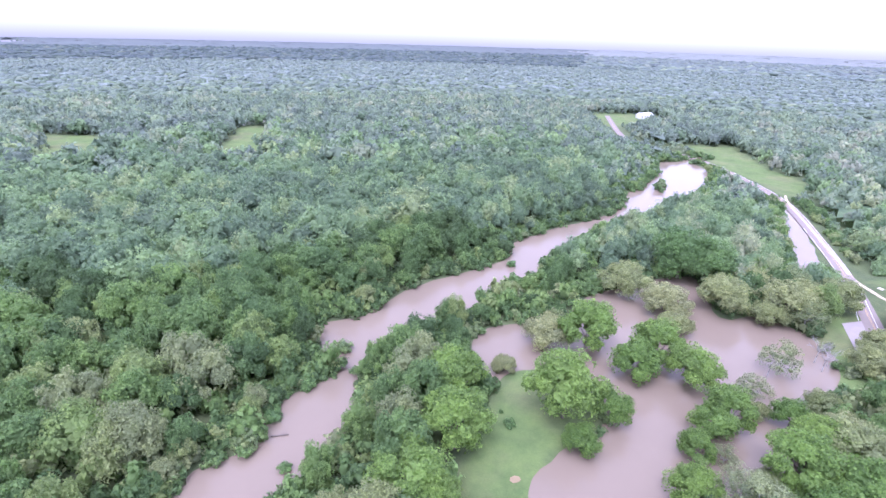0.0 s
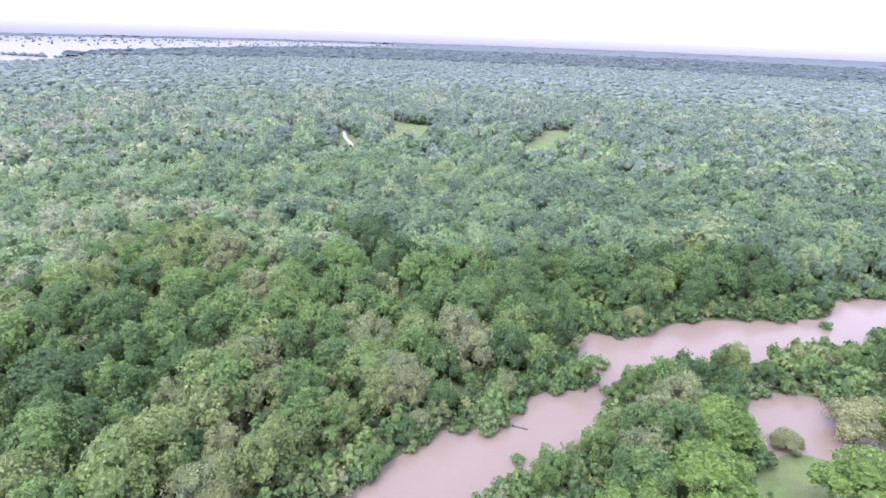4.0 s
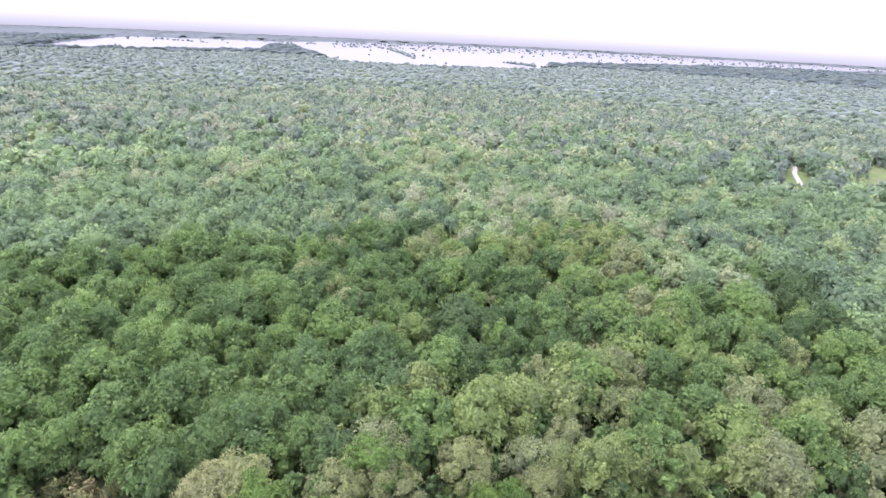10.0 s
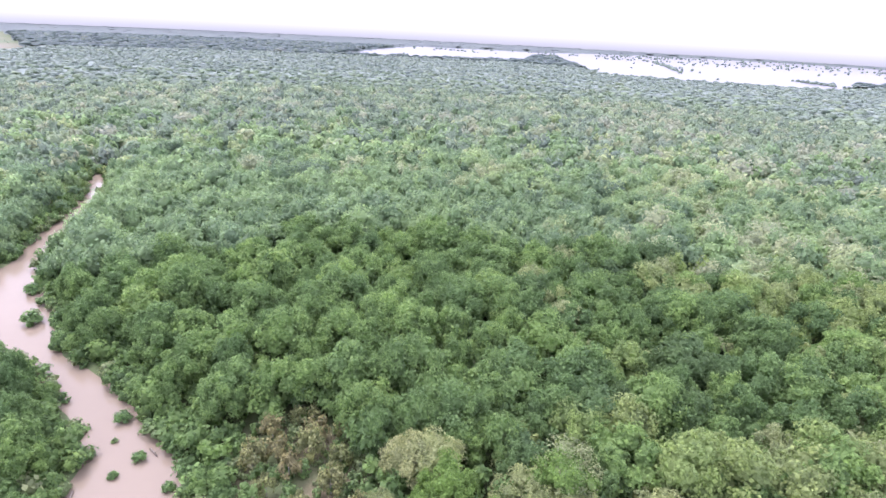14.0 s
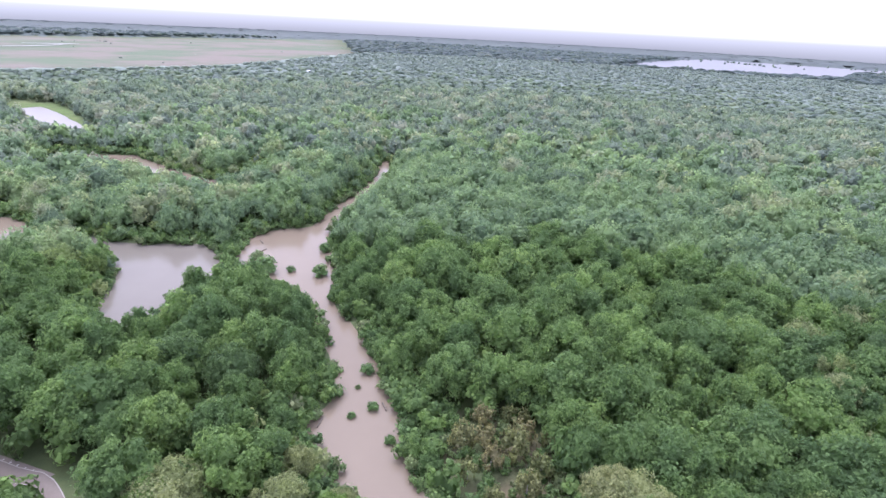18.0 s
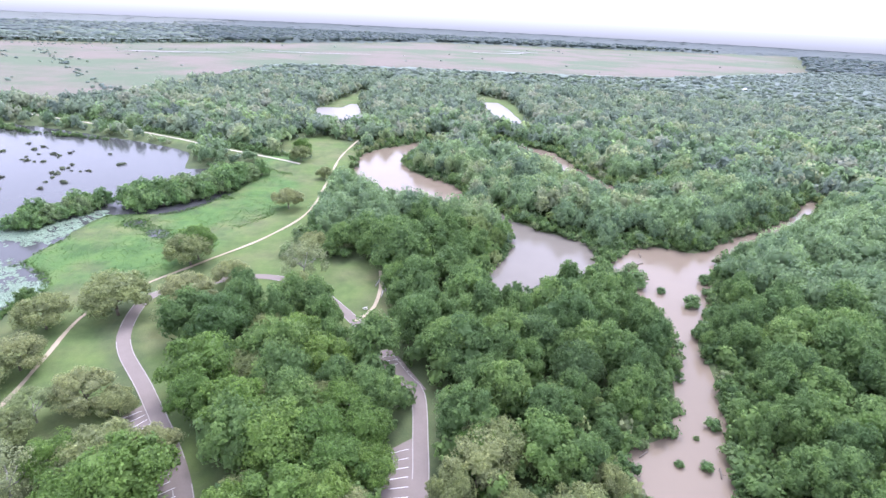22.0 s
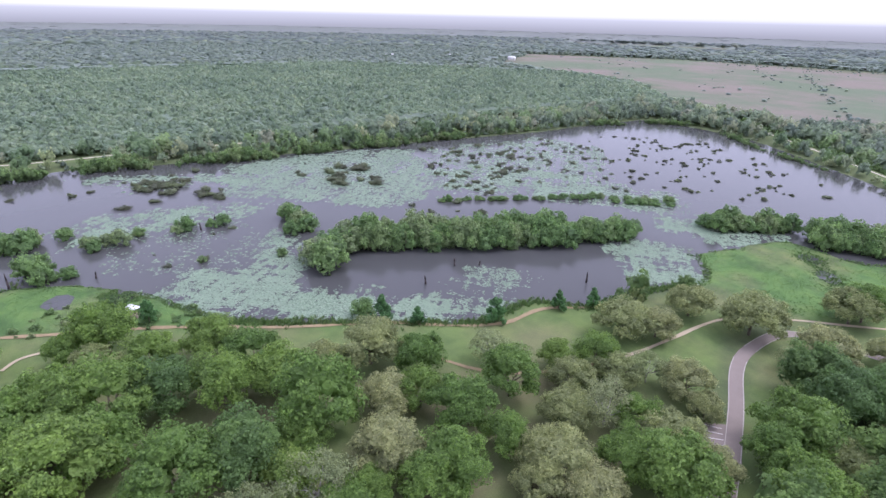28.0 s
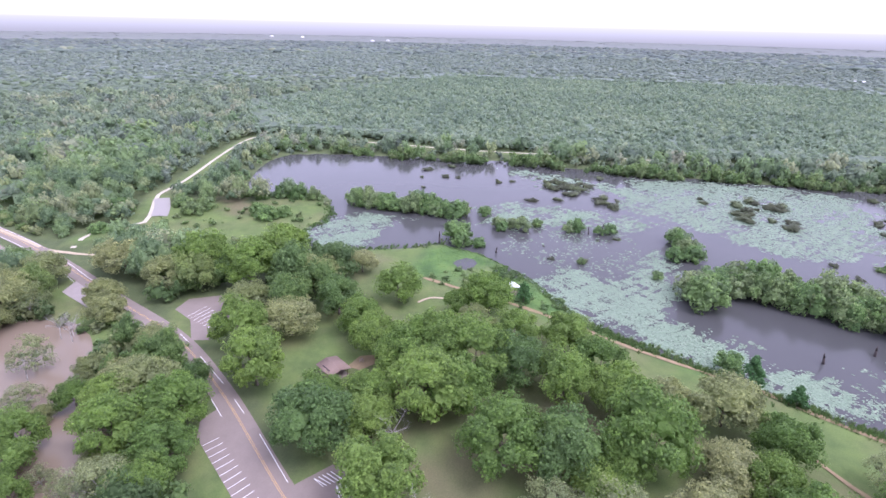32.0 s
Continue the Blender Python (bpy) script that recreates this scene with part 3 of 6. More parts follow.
    return np.vstack(vs), np.vstack(fs), np.concatenate(sh)


def tube(b, p0, p1, r0, r1, sides=7):
    """A tapered limb from p0 to p1."""
    p0, p1 = Vector(p0), Vector(p1)
    q = (p1 - p0).to_track_quat('Z', 'Y')
    rings = []
    for p, rr in ((p0, r0), (p1, r1)):
        rings.append([b.verts.new(p + q @ Vector((math.cos(a) * rr, math.sin(a) * rr, 0))) for a in (2 * math.pi * k / sides for k in range(sides))])
    for k in range(sides):
        b.faces.new((rings[0][k], rings[0][(k + 1) % sides], rings[1][(k + 1) % sides], rings[1][k]))
    b.faces.new(rings[1])
    b.faces.new(rings[0][::-1])


def finish(b, name, mat, smoothed=True):
    me = bpy.data.meshes.new(name)
    b.to_mesh(me)
    b.free()
    me.materials.append(mat)
    if smoothed:
        me.polygons.foreach_set("use_smooth", np.full(len(me.polygons), True))
    return me


def part(name, b, mat, parent, label="", smoothed=True):
    me = b if isinstance(b, bpy.types.Mesh) else finish(b, name, mat, smoothed)
    ob = new(name, me)
    ob.parent = parent
    return tagged(ob, label) if label else ob


def thing(name, label, category, group="", at=(0, 0, 0), turn=0.0):
    e = new(name)
    e.empty_display_size = 0.5
    e.matrix_world = pose(*at, 0, 0, turn)
    return tagged(e, label, category, group)


def trunk_mesh(r, height, spread, thick, mat, twigs=0):
    b = bmesh.new()
    fork = Vector((r.uniform(-0.4, 0.4), r.uniform(-0.4, 0.4), height * 0.42))
    tube(b, (0, 0, -1.8), fork * 0.5, thick, thick * 0.8, 9)
    tube(b, fork * 0.5, fork, thick * 0.8, thick * 0.66, 9)
    for k in range(6):
        a = k * 1.05 + r.uniform(-0.3, 0.3)
        mid = fork + Vector((math.cos(a), math.sin(a), 0)) * spread * r.uniform(0.3, 0.45) + Vector((0, 0, height * r.uniform(0.12, 0.28)))
        tip = mid + Vector((math.cos(a + 0.3), math.sin(a + 0.3), 0)) * spread * r.uniform(0.25, 0.4) + Vector((0, 0, height * r.uniform(0.08, 0.24)))
        tube(b, fork, mid, thick * 0.45, thick * 0.3, 6)
        tube(b, mid, tip, thick * 0.3, thick * 0.08, 5)
        for _ in range(twigs):
            t2 = mid + (tip - mid) * r.uniform(-0.3, 0.9)
            end = t2 + Vector((r.uniform(-1, 1), r.uniform(-1, 1), r.uniform(-0.1, 0.9))) * spread * 0.3
            tube(b, t2, end, thick * 0.13, thick * 0.03, 4)
            for _ in range(2):
                t3 = t2 + (end - t2) * r.uniform(0.3, 0.9)
                tube(b, t3, t3 + Vector((r.uniform(-1, 1), r.uniform(-1, 1), r.uniform(0, 0.9))) * spread * 0.16, thick * 0.06, thick * 0.02, 3)
    return finish(b, "trunk", mat, True)


BROADLEAF = {}
for kind, mat, label in (("green", LEAF_GREEN, "broad green pecan or oak tree in full leaf"), ("olive", LEAF_OLIVE, "grey-green live oak with a wide domed crown"),
                         ("pale", LEAF_PALE, "pale thinly leafed tree showing grey twigs"), ("dark", LEAF_DARK, "dense dark green spreading tree")):
    BROADLEAF[kind] = []
    for k in range(5):
        thin = kind == "pale"
        lobes, subs, quads, leaf = {"green": (14, 10, 30, 0.32), "olive": (18, 9, 28, 0.28), "pale": (14, 9, 26, 0.24), "dark": (12, 12, 30, 0.33)}[kind]
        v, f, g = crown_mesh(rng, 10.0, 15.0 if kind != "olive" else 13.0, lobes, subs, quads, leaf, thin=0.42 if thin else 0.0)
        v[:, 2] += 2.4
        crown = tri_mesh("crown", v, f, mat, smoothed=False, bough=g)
        trunk = trunk_mesh(rng, 13.0, 9.0, 0.55, BARK_GREY if thin else BARK, 5 if thin else 0)
        BROADLEAF[kind].append((crown, trunk, label))


def plant(kind, x, y, radius, stretch=1.0, group="", label=""):
    crown, trunk, text = BROADLEAF[kind][int(rng.integers(5))]
    d = np.array([x], float), np.array([y], float)
    z = float(ground_z(*d, wet(*d, ALL_WET))[0])
    e = thing("tree", label or text, "tree", group, (x, y, z), float(rng.uniform(0, 360)))
    s = radius / 10.0
    e.scale = (s, s, s * stretch)
    part("trunk", trunk, None, e)
    part("crown", crown, None, e)
    return e


PARK_OLIVE = [(38, -315, 9.5), (10, -180, 5.5), (12, -129, 8.4), (19, -379, 6.5), (19, -249, 8.0), (22, -202, 8.4), (26, -134, 7.6), (28, -99, 6.2), (30, -171, 8.1), (35, -147, 8.1), (39, -423, 9.0), (52, -216, 8.5), (52, -116, 7.3), (62, -83, 8.5), (63, -113, 10.1), (64, -198, 10.3), (68, -136, 5.9), (71, -73, 6.9), (74, -238, 11.3), (74, -81, 10.5), (77, -243, 8.0), (78, -140, 8.8), (87, -98, 8.8), (89, -194, 12.5), (93, -125, 8.3), (98, -110, 8.5), (98, -46, 10.7), (106, -161, 8.8), (110, -186, 10.1), (113, -150, 11.3), (118, -55, 9.1)]
PARK_OLIVE_MORE = [(119, 123, 8.0), (123, 138, 6.3), (133, 38, 7.3), (139, 128, 8.2), (143, -60, 12.1), (144, -43, 8.7), (162, 88, 11.1), (176, 113, 9.4), (176, 211, 11.1), (177, 20, 9.1), (185, 155, 11.6), (195, 186, 12.7), (201, 94, 11.6), (222, 80, 8.1)]
FLOOD_OLIVE = [(24, 160, 4.5), (43, 178, 9.3), (87, 224, 11.5), (88, 107, 4.8), (96, 189, 7.0), (99, 206, 10.1), (102, 138, 4.3), (114, 112, 10.8), (125, 208, 11.1), (140, 198, 7.8), (147, 225, 9.1), (150, 203, 12.0), (155, 161, 7.8), (167, 173, 7.7)]
PARK_GREEN = [(-3, -101, 6.1), (-1, -115, 7.3), (3, -125, 7.7), (5, -101, 7.6), (9, -146, 7.9), (11, -111, 8.0), (19, -161, 8.1), (19, -95, 8.6), (20, -110, 9.3), (33, -124, 8.7), (39, -439, 7.5), (45, -132, 7.3), (47, -144, 10.0), (54, -103, 10.1), (64, -97, 7.4), (72, -244, 8.1), (74, -113, 6.5), (83, -50, 7.5), (84, -56, 8.8), (87, -75, 6.5), (89, -36, 5.7), (95, 33, 9.9), (102, -70, 8.8), (102, -21, 7.0), (104, -127, 7.0), (106, -91, 8.8), (109, -114, 6.0), (112, -27, 7.4), (112, 3, 10.8), (115, -64, 6.7)]
PARK_GREEN_MORE = [(129, 27, 11.9), (116, 42, 7.5), (86, -28, 7.0), (119, -34, 11.7), (123, 60, 7.3), (126, 45, 7.5), (130, -72, 7.6), (131, 85, 9.8), (133, 18, 9.8), (141, -29, 8.9), (145, -13, 9.4), (145, 42, 7.7), (148, 16, 11.3), (150, 37, 9.8), (151, 102, 9.3), (156, 29, 10.3), (156, 53, 8.2), (159, -25, 8.5), (169, 62, 7.9), (172, -14, 8.5), (172, 4, 8.0), (190, 28, 6.0), (192, 16, 9.7), (196, 123, 12.2), (197, 55, 9.2), (197, 146, 11.2), (218, 118, 11.8)]
FLOOD_GREEN = [(-6, 101, 9.1), (5, 143, 9.2), (6, 121, 8.8), (40, 135, 10.2), (42, 121, 4.9), (54, 134, 5.8), (57, 176, 9.8), (67, 104, 6.0), (69, 157, 7.4), (74, 119, 4.6), (80, 166, 8.5), (81, 88, 6.7), (83, 128, 6.2), (88, 154, 8.2), (90, 133, 6.8), (93, 90, 7.3), (96, 108, 8.6), (107, 97, 8.6), (107, 117, 7.2), (110, 134, 4.9)]
PARK_DARK = [(46, -169, 10.2), (108, 56, 11.3), (112, -12, 9.9), (125, 103, 5.3), (150, 2, 9.6), (181, 76, 8.4)]
FLOOD_DARK = [(120, 243, 14.0), (131, 238, 12.2)]
PARK_PALE = [(95, -25, 8.3), (96, -9, 7.1), (22, -221, 9.5), (68, -183, 4.7), (81, -107, 7.5), (89, -135, 6.1), (124, -96, 6.4), (176, 226, 6.5)]
FLOOD_PALE = [(78, 104, 5.8), (79, 96, 7.7), (82, 118, 3.4), (106, 148, 5.1), (123, 162, 6.7), (152, 193, 7.3), (163, 222, 8.0)]
planted = []
for kind, places, group in (("olive", PARK_OLIVE, "park trees"),
                            ("olive", PARK_OLIVE_MORE, "park trees"),
                            ("olive", FLOOD_OLIVE, "trees standing in the flood"),
                            ("green", PARK_GREEN, "park trees"),
                            ("green", PARK_GREEN_MORE, "park trees"),
                            ("green", FLOOD_GREEN, "trees standing in the flood"),
                            ("dark", PARK_DARK, "park trees"),
                            ("dark", FLOOD_DARK, "trees standing in the flood"),
                            ("pale", PARK_PALE, "park trees"),
                            ("pale", FLOOD_PALE, "trees standing in the flood")):
    for x, y, r in places:
        r *= {"olive": 0.97, "green": 1.09, "dark": 1.06, "pale": 1.06}[kind] * (1.06 if places in (FLOOD_OLIVE, FLOOD_GREEN) else 1.0)
        plant(kind, x, y, r, 0.84 if kind == "olive" else rng.uniform(0.88, 1.04), group)
        planted.append((x, y, r))
planted = np.array(planted)

# ---- the woods, as far as they can be told apart ----
OPEN = [GRASS, PARK, LOOP_LAWN, MARSH, SHORE_MARSH] + MEADOWS + VERGES + FAR_FIELDS


def spots(r0, r1, gap):
    """Jittered places in a ring round the meadow that stand on wooded land."""
    k = np.arange(-r1 - 60, r1 + 60, gap)
    x, y = [a.ravel() for a in np.meshgrid(k, k)]
    x = x + rng.uniform(-0.55, 0.55, len(x)) * gap
    y = y + rng.uniform(-0.55, 0.55, len(y)) * gap
    d = np.hypot(x, y) + 45 * wobble(x, y, 60.0, 3.0)
    m = (d >= r0) & (d < r1)
    x, y = x[m], y[m]
    ok = np.ones(len(x), bool)
    for p in OPEN:
        ok &= ~inside(x, y, p)
    if r1 > 1500:
        ok &= ~inside(x, y, LAKE)
    x, y = x[ok], y[ok]
    if r0 < 900:
        ok = wet(x, y, ALL_WET) > 1.5
        ok &= seg_distance(x, y, road_line[::3], False) > 10
        ok &= seg_distance(x, y, loop_line[::2], False) > 6.5
        ok &= seg_distance(x, y, levee_line, False) > 11
        for t in trail_lines:
            ok &= seg_distance(x, y, t[::3], False) > 5
        x, y = x[ok], y[ok]
    if r0 < 260:
        ok = np.ones(len(x), bool)
        for px, py, pr in planted:
            ok &= np.hypot(x - px, y - py) > pr * 0.85
        x, y = x[ok], y[ok]
    return x, y


def tone_at(x, y):
    lush = (x > -60) & (x < 60) & (y < 20) & (y > -330)
    t = np.clip(0.5 + 0.2 * wobble(x, y, 70.0, 1.0) + 0.28 * rng.standard_normal(len(x)), 0.0, 1.0)
    lush |= (x > -330) & (x < -80) & (y > -280) & (y < 0)
    t = np.where(lush, 0.26 + 0.42 * t, t)
    t = t + 0.16 * np.clip((-50 - x) / 25, 0, 1) * np.clip((y - 50) / 30, 0, 1) * np.clip((210 - y) / 40, 0, 1)
    # North wood toned darker, to imitate the light and haze on that side.
    return np.clip(t - 0.2 * np.clip((y - 170) / 120, 0, 1) * np.clip((900 - y) / 300, 0, 1) * (x > -420) * (x < (y - 200) * 0.78 + 20), 0, 1)


def sizes(x, y, r0, r1):
    """Crown radii: uneven, low beside water, and smaller in the young wood outside the levee."""
    r = r0 + (r1 - r0) * rng.beta(1.3, 2.0, len(x))
    d = wet(x, y, ALL_WET)
    north = (y > 200) & (x > 0)
    r = np.minimum(r, np.where(north, 2.2 + 0.2 * d, 3.0 + 0.29 * d))
    verge = seg_distance(x, y, road_line[::3], False)
    r = np.where(north & (y > 280), np.minimum(r, 1.2 + 0.1 * verge), r)
    slope = seg_distance(x, y, levee_line, False)
    return np.where(y > 150, np.minimum(r, 1.8 + 0.11 * slope), r)


def canopy(r):
    """How tall a crown of that radius stands: the tops of a closed wood lie nearly level."""
    return np.where(r < 4.5, 1.05, (7.0 + 0.85 * r) / (1.38 * r)) * rng.uniform(0.9, 1.12, len(r))


def stuff(name, templates, x, y, scale, tall, tone, mat, label, z=0.0):
    """Many copies of a few templates, laid into one mesh."""
    vs, fs, ts, gs, at = [], [], [], [], 0
    pick = rng.integers(len(templates), size=len(x))
    ang = rng.uniform(0, 6.283, len(x))
    for k, (tv, tf, tg) in enumerate(templates):
        s = np.where(pick == k)[0]
        if not len(s):
            continue
        c, n = np.cos(ang[s])[:, None], np.sin(ang[s])[:, None]
        sc = scale[s][:, None]
        v = np.stack([(tv[:, 0] * c - tv[:, 1] * n) * sc + x[s][:, None], (tv[:, 0] * n + tv[:, 1] * c) * sc + y[s][:, None], tv[:, 2] * sc * tall[s][:, None] + (z if np.isscalar(z) else z[s][:, None])], -1)
        vs.append(v.reshape(-1, 3))
        fs.append((tf[None] + np.arange(len(s))[:, None, None] * len(tv)).reshape(-1, 3) + at)
        ts.append(np.repeat(tone[s], len(tv)))
        gs.append(np.tile(tg, len(s)))
        at += len(s) * len(tv)
    ob = new(name, tri_mesh(name, np.vstack(vs), np.vstack(fs), mat, "tone", np.concatenate(ts), templates is not rich_t, np.concatenate(gs)))
    return tagged(ob, label, "woodland", kind="stuff")


# near wood: single trees
nx, ny = spots(-99, 205, 12.0)
order = np.argsort(np.hypot(nx, ny))
LONE = 300 - len(planted)
keep = order[:LONE]
near_r = sizes(nx, ny, 5.5, 11.5)
for i in keep:
    t = tone_at(nx[i:i + 1], ny[i:i + 1])[0]
    kind = "dark" if t < 0.2 else "green" if t < 0.54 else "olive" if t < 0.87 else "pale"
    plant(kind, nx[i], ny[i], near_r[i], (8.0 + 0.85 * near_r[i]) / (1.74 * near_r[i]) * rng.uniform(0.92, 1.1) if near_r[i] > 4.5 else 0.95, "near trees of the wood")
rest = order[LONE:]

mid_t = [crown_mesh(rng, 1.0, rng.uniform(1.15, 1.6), 10, 4, 8, 0.075) for _ in range(10)]
far_t = [crown_mesh(rng, 1.0, rng.uniform(1.0, 1.4), 5, 0, 6, 0.13, level=1) for _ in range(12)]
bush_t = [crown_mesh(rng, 1.0, rng.uniform(1.1, 1.5), 3, 5, 7, 0.15) for _ in range(8)]
v1, f1 = ICO[1]
tiny_t = []
for _ in range(6):
    v = v1 * (1 + 0.25 * rng.standard_normal((len(v1), 1)).clip(-1.2, 1.2)) * [1, 1, 0.75] + [0, 0, 0.55]
    tiny_t.append((v, f1[(v[f1].mean(1)[:, 2] > 0.3)], np.full(len(v), rng.random())))
clump_t = [(v * [1, 1, 0.9], f[v[f].mean(1)[:, 2] > 0.2], g) for v, f, g in tiny_t]
far_low_t = [crown_mesh(rng, 1.0, rng.uniform(0.8, 1.1), 4, 0, 0, 0.1, big=0.6) for _ in range(8)]

rich_t = [crown_mesh(rng, 1.0, rng.uniform(1.2, 1.6), 12, 7, 20, 0.042) for _ in range(8)]
hx, hy = spots(205, 265, 12.0)
hx, hy = np.concatenate([hx, nx[rest]]), np.concatenate([hy, ny[rest]])
hr = np.concatenate([sizes(hx[:-len(rest)], hy[:-len(rest)], 5.5, 12.0), near_r[rest]])
stuff("woods_near", rich_t, hx, hy, hr, canopy(hr), tone_at(hx, hy), WOODS, "mixed green and olive broadleaf wood by the creek", 1.5)
mx, my = spots(265, 430, 11.0)
YOUNG = [(520, 300), (700, 420), (1250, 250), (1300, -500), (900, -900), (330, -720), (470, -690), (525, -640), (515, -300), (512, 0)]
young = inside(mx, my, YOUNG)
mx, my = mx[~young], my[~young]
fx, fy = spots(430, 950, 13.5)
young = inside(fx, fy, YOUNG)
fx, fy = fx[~young], fy[~young]
mr = sizes(mx, my, 5.5, 12.0)
stuff("woods_middle", mid_t, mx, my, mr, canopy(mr), tone_at(mx, my), HAZED_MID, "mixed green broadleaf wood with a bumpy closed canopy", 1.5)
# Random mix of two hazed leaf colours softens the step of the painted haze.
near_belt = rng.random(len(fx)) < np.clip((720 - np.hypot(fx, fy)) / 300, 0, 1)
for name, m, mat, label in (("woods_belt", near_belt, HAZED_MID, "mixed green wood behind the creek woods"), ("woods_far", ~near_belt, HAZED_PALE, "mixed green wood further off, leaf colours paled with haze")):
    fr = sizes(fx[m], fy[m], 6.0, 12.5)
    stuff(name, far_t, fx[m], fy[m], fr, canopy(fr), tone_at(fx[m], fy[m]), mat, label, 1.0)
yx, yy = spots(380, 1430, 9.5)
young = inside(yx, yy, YOUNG)
yx, yy = yx[young], yy[young]
young_t = [crown_mesh(rng, 1.0, rng.uniform(1.0, 1.3), 3, 0, 6, 0.16, level=1) for _ in range(8)]
stuff("young_woods", young_t, yx, yy, 4.6 + 3.6 * rng.beta(1.3, 2.0, len(yx)), rng.uniform(0.9, 1.12, len(yx)), np.clip(0.47 + 0.22 * wobble(yx, yy, 130.0, 2.0) + 0.2 * wobble(yx, yy, 32.0, 5.0) + rng.normal(0, 0.2, len(yx)), 0, 1), WOODS_YOUNG, "even light green young wood beyond the levee", 0.5)
dx, dy = spots(950, 2150, 17.0)
old = ~inside(dx, dy, YOUNG)
dx, dy = dx[old], dy[old]
# The same painted haze, a step greyer, for the next ring.
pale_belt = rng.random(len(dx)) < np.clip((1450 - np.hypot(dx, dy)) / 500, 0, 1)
for name, m, mat, label in (("woods_outer", pale_belt, HAZED_PALE, "far green woods of the flood plain"), ("woods_distant", ~pale_belt, HAZED_GREY, "distant woods of the flood plain, leaf colours greyed with haze")):
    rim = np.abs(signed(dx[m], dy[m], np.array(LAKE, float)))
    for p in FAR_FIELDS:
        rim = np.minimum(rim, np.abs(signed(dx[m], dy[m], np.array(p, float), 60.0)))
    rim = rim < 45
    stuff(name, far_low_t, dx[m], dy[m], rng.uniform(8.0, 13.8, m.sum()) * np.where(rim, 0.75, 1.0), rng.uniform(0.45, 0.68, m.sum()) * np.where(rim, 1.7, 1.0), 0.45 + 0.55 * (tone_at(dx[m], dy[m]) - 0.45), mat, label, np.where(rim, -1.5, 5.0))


def canopy_floor(name, near, far, z, mat, label, young):
    """The closed leaf layer between the crowns of a wood, seen only where no clearing is near."""
    rr = [near]
    while rr[-1] < far:
        rr.append(rr[-1] + max(9.0, rr[-1] * 0.014))
    th = np.linspace(0, 2 * math.pi, 541)[:-1]
    R, T = np.meshgrid(np.array(rr), th, indexing="ij")
    x, y = (R * np.cos(T)).ravel(), (R * np.sin(T)).ravel()
    border = signed(x, y, np.array(YOUNG, float))
    ok = border < -8 if young else border > -40
    for p in OPEN:
        ok &= signed(x, y, np.array(p, float)) > 14
    ok &= (signed(x, y, np.array(LAKE, float)) > 20) & (wet(x, y, ALL_WET) > 15)
    for line, gap in ((road_line[::3], 18), (levee_line, 24), (loop_line[::3], 16), (smooth(FOREST_TRACK, 20), 16)):
        ok &= seg_distance(x, y, line, False) > gap
    for px, py, *_ in FAR_HOUSES:
        ok &= np.hypot(x - px, y - py) > 30
    i = np.arange(x.size).reshape(R.shape)
    j = np.roll(i, -1, 1)
    q = np.stack([i[:-1], i[1:], j[1:], j[:-1]], -1).reshape(-1, 4)
    q = q[ok[q].all(1)]
    used, inv = np.unique(q, return_inverse=True)
    x, y = x[used], y[used]
    v = np.stack([x, y, z + 1.6 * wobble(x, y, 23.0) + rng.uniform(-1.0, 1.0, len(x))], -1)
    ob = new(name, tri_mesh(name, v, inv.reshape(-1, 4), mat, "tone", np.clip(tone_at(x, y) * 0.6 + 0.1, 0, 1), True, np.full(len(x), 0.4)))
    tagged(ob, label, "woodland", kind="stuff")


FOREST_TRACK = [(-330, 388), (-362, 420), (-395, 448), (-418, 472), (-480, 520), (-566, 579)]
FAR_HOUSES = [(302, 812, 22, 12, 5, 20, "pale house with a bright metal roof among trees"), (-240, 664, 14, 9, 4, 70, "small pale house at a wood clearing"), (-222, 690, 12, 8, 4, 20, "small pale house at a wood clearing"), (-186, 715, 12, 8, 4, 10, "small pale house half hidden by trees"),
              (-745, -955, 22, 14, 7, 30, "white building in the far wood"), (1380, -865, 26, 14, 8, 0, "pale farm building beyond the woods"), (1290, -1010, 20, 12, 7, 40, "pale farm building beyond the woods"), (1450, -700, 22, 12, 8, 80, "pale farm building beyond the woods")]
canopy_floor("canopy_middle", 270, 560, 6.0, HAZED_MID, "leafy layer between the crowns of the wood", False)
canopy_floor("canopy_far", 560, 1150, 7.0, HAZED_PALE, "leafy layer between the far crowns", False)
canopy_floor("canopy_outer", 1150, 2080, 8.6, HAZED_GREY, "leafy layer between the distant crowns", False)
canopy_floor("canopy_young", 390, 1430, 4.2, WOODS_YOUNG, "leafy layer between the young trees", True)
ux, uy = spots(-99, 300, 8.0)
stuff("undergrowth", bush_t, ux, uy, rng.uniform(3.0, 5.2, len(ux)), rng.uniform(0.9, 1.5, len(ux)), tone_at(ux, uy), WOODS, "green saplings and brush filling the wood", np.where(wet(ux, uy, ALL_WET) > 14, 1.6, -0.3))
bx, by = spots(300, 430, 9.5)
edge = np.minimum(wet(bx, by, ALL_WET), seg_distance(bx, by, road_line[::3], False) * 0.7)
stuff("middle_undergrowth", far_t, bx, by, np.minimum(rng.uniform(3.2, 5.2, len(bx)), 1.5 + 0.16 * edge), rng.uniform(0.9, 1.5, len(bx)), tone_at(bx, by), HAZED_MID, "green brush filling the wood", np.where(edge > 14, 3.0, -0.4))
vx, vy = spots(430, 950, 11.0)
out = ~inside(vx, vy, YOUNG)
vx, vy = vx[out], vy[out]
edge = np.minimum(wet(vx, vy, ALL_WET), np.minimum(seg_distance(vx, vy, levee_line, False), seg_distance(vx, vy, road_line[::3], False) * 0.7))
